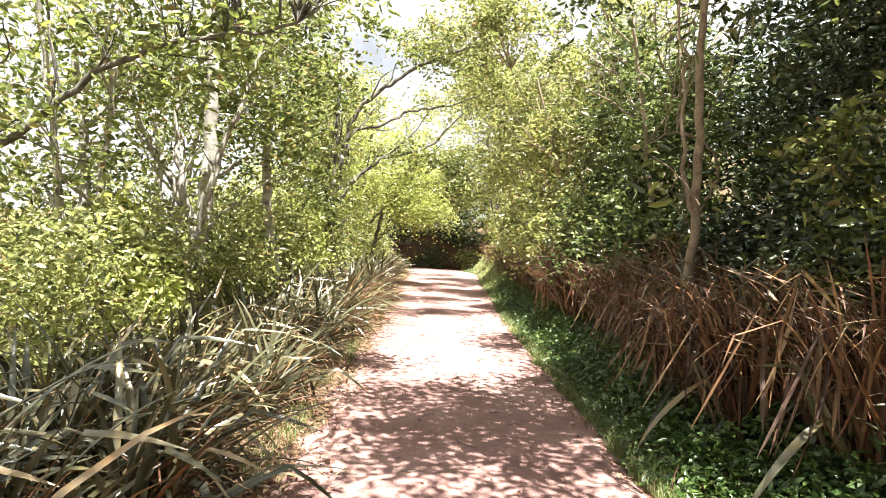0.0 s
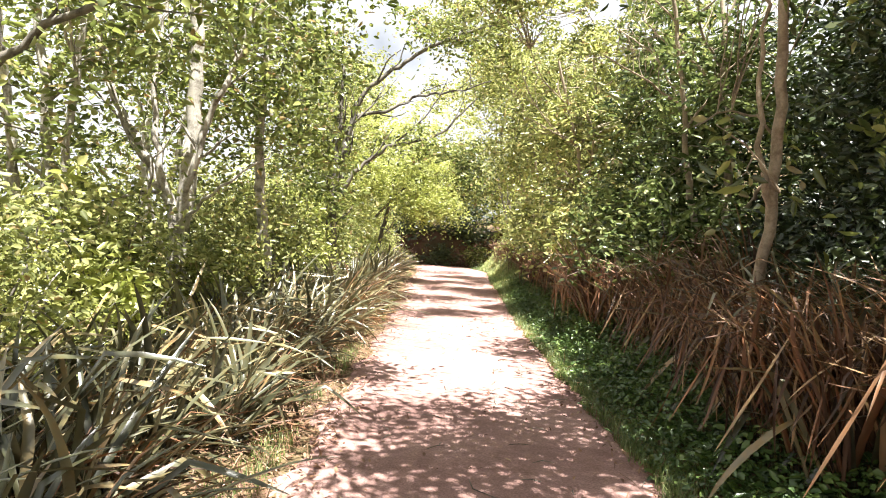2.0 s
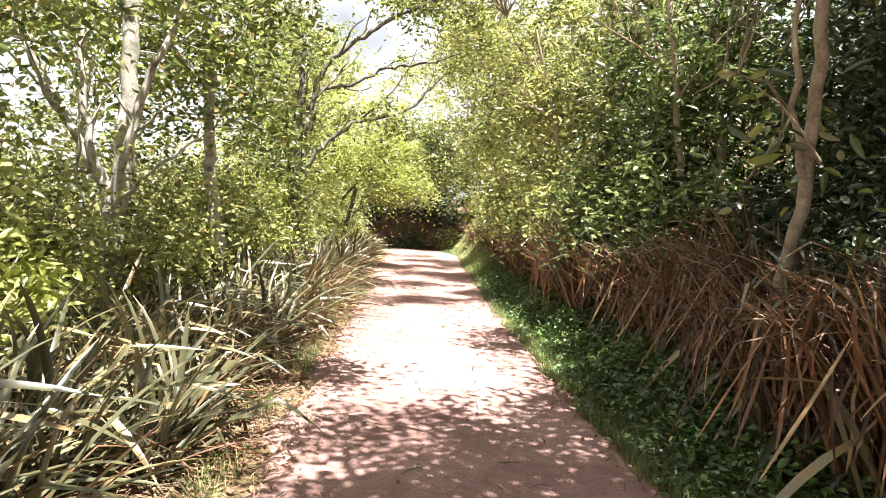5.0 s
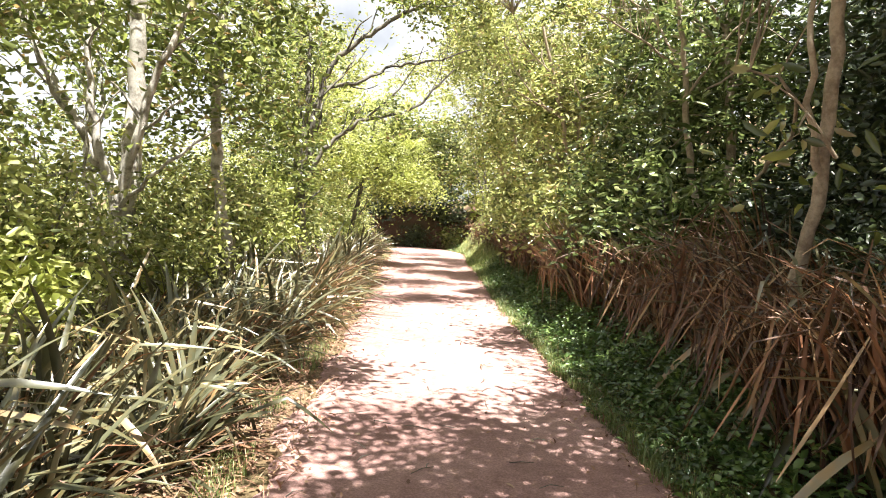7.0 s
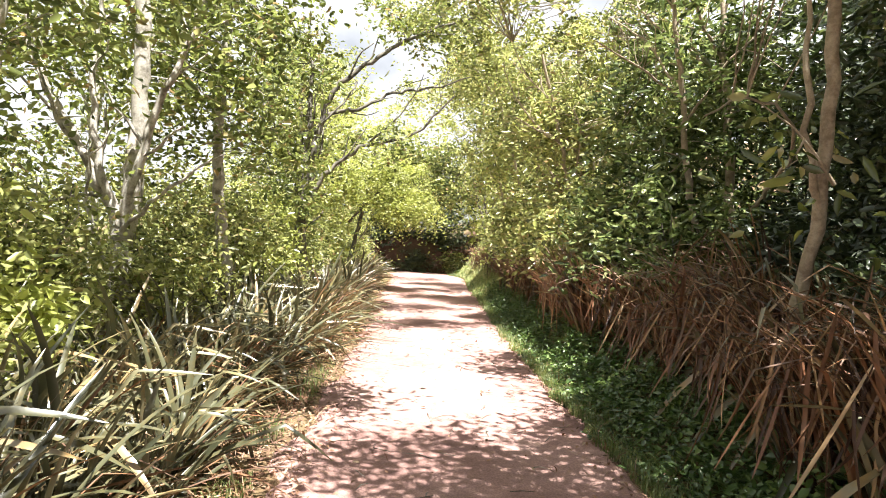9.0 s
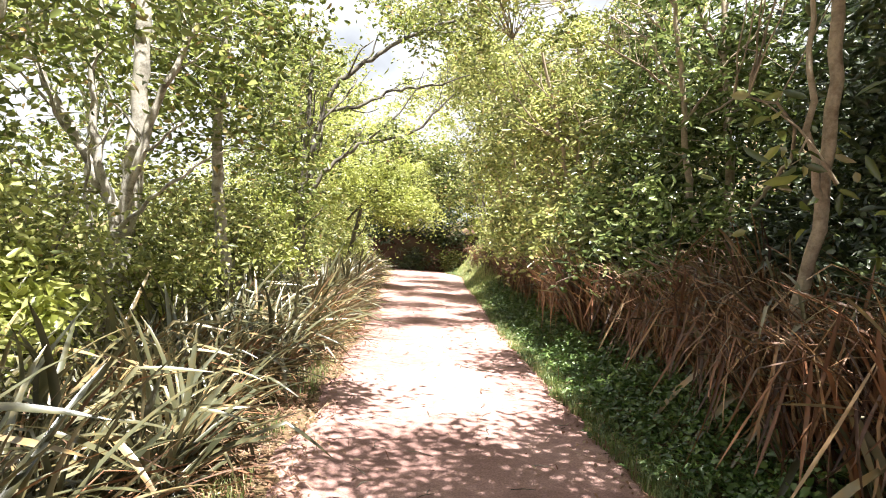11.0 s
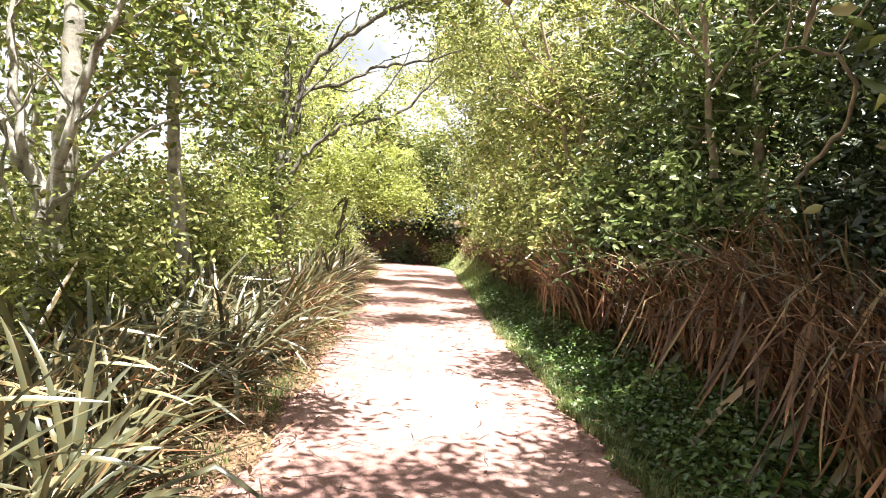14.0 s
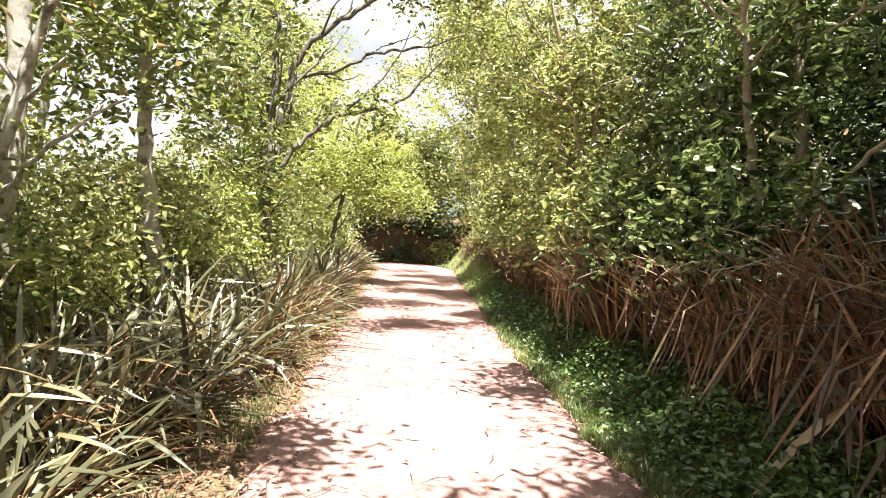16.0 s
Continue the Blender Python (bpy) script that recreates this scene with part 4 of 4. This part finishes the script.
ground_cover()
grass()
build_grass_bank()
litter()
fallen_twigs()


# ---- small things in the right hedge ----


def dry_spray(x, y, z):
    """A tuft of pale, snapped dead leaves sticking out of the hedge top."""
    rng = np.random.default_rng(77)
    e = thing("dead_leaf_tuft", x, y, z, "tan tuft of snapped dead leaves on the hedge top", "dead leaves")
    for k in range(11):
        part("dry_leaf", DRYM[int(rng.integers(16))], e, "", pose(0, 0, 0, 0, 0, rng.uniform(0, 360)) @ pose(0.02, 0, 0, 0, rng.uniform(20, 120), 0) @ Matrix.Scale(rng.uniform(0.22, 0.42), 4))


def stake(x, y, z, height):
    rng = np.random.default_rng(78)
    e = thing("cut_stem", x, y, z, "pale cut stem standing up out of the hedge", "stem")
    pts = smooth_line([(0, 0, 0), (-0.03, 0, height * 0.5), (-0.10, 0.02, height)], 0.1, rng, 0.004)
    v, f = join([tube(pts, np.linspace(0.034, 0.028, len(pts)), 9, rng, 0.06)])
    part("stalk", mesh_of("stalk", v, f, M_BARK_TAN), e)


def red_bract(x, y, z):
    """The small red heart of a bromeliad low in the hedge."""
    m, nt, p = base_material("red_bract")
    col = ramp(nt, nt.nodes.new("ShaderNodeObjectInfo").outputs["Random"], [(0.0, (0.35, 0.02, 0.03)), (1.0, (0.6, 0.05, 0.06))])
    nt.links.new(col, p.inputs["Base Color"])
    rng = np.random.default_rng(79)
    e = thing("bromeliad_flower", x, y, z, "small red bromeliad flower low in the hedge", "flower")
    petal = strap_mesh("bract", 0.10, 0.02, 0.7, m, rng, segs=5)
    for k in range(9):
        part("bract", petal, e, "", pose(0, 0, 0, 0, 0, k * 40) @ pose(0.01, 0, 0, 0, 20 + 40 * (k % 2), 0))
    v, f = join([tube(np.array([(0, 0, -z + float(land(x, y))), (0, 0, -0.05), (0, 0, 0.02)]), [0.008, 0.008, 0.006], 6)])
    part("stalk", mesh_of("stalk", v, f, M_BARK_TAN), e)


dry_spray(1.72, 6.33, 1.25)
stake(3.28, 8.46, 0.1, 1.95)
red_bract(2.3, 6.6, 0.25)
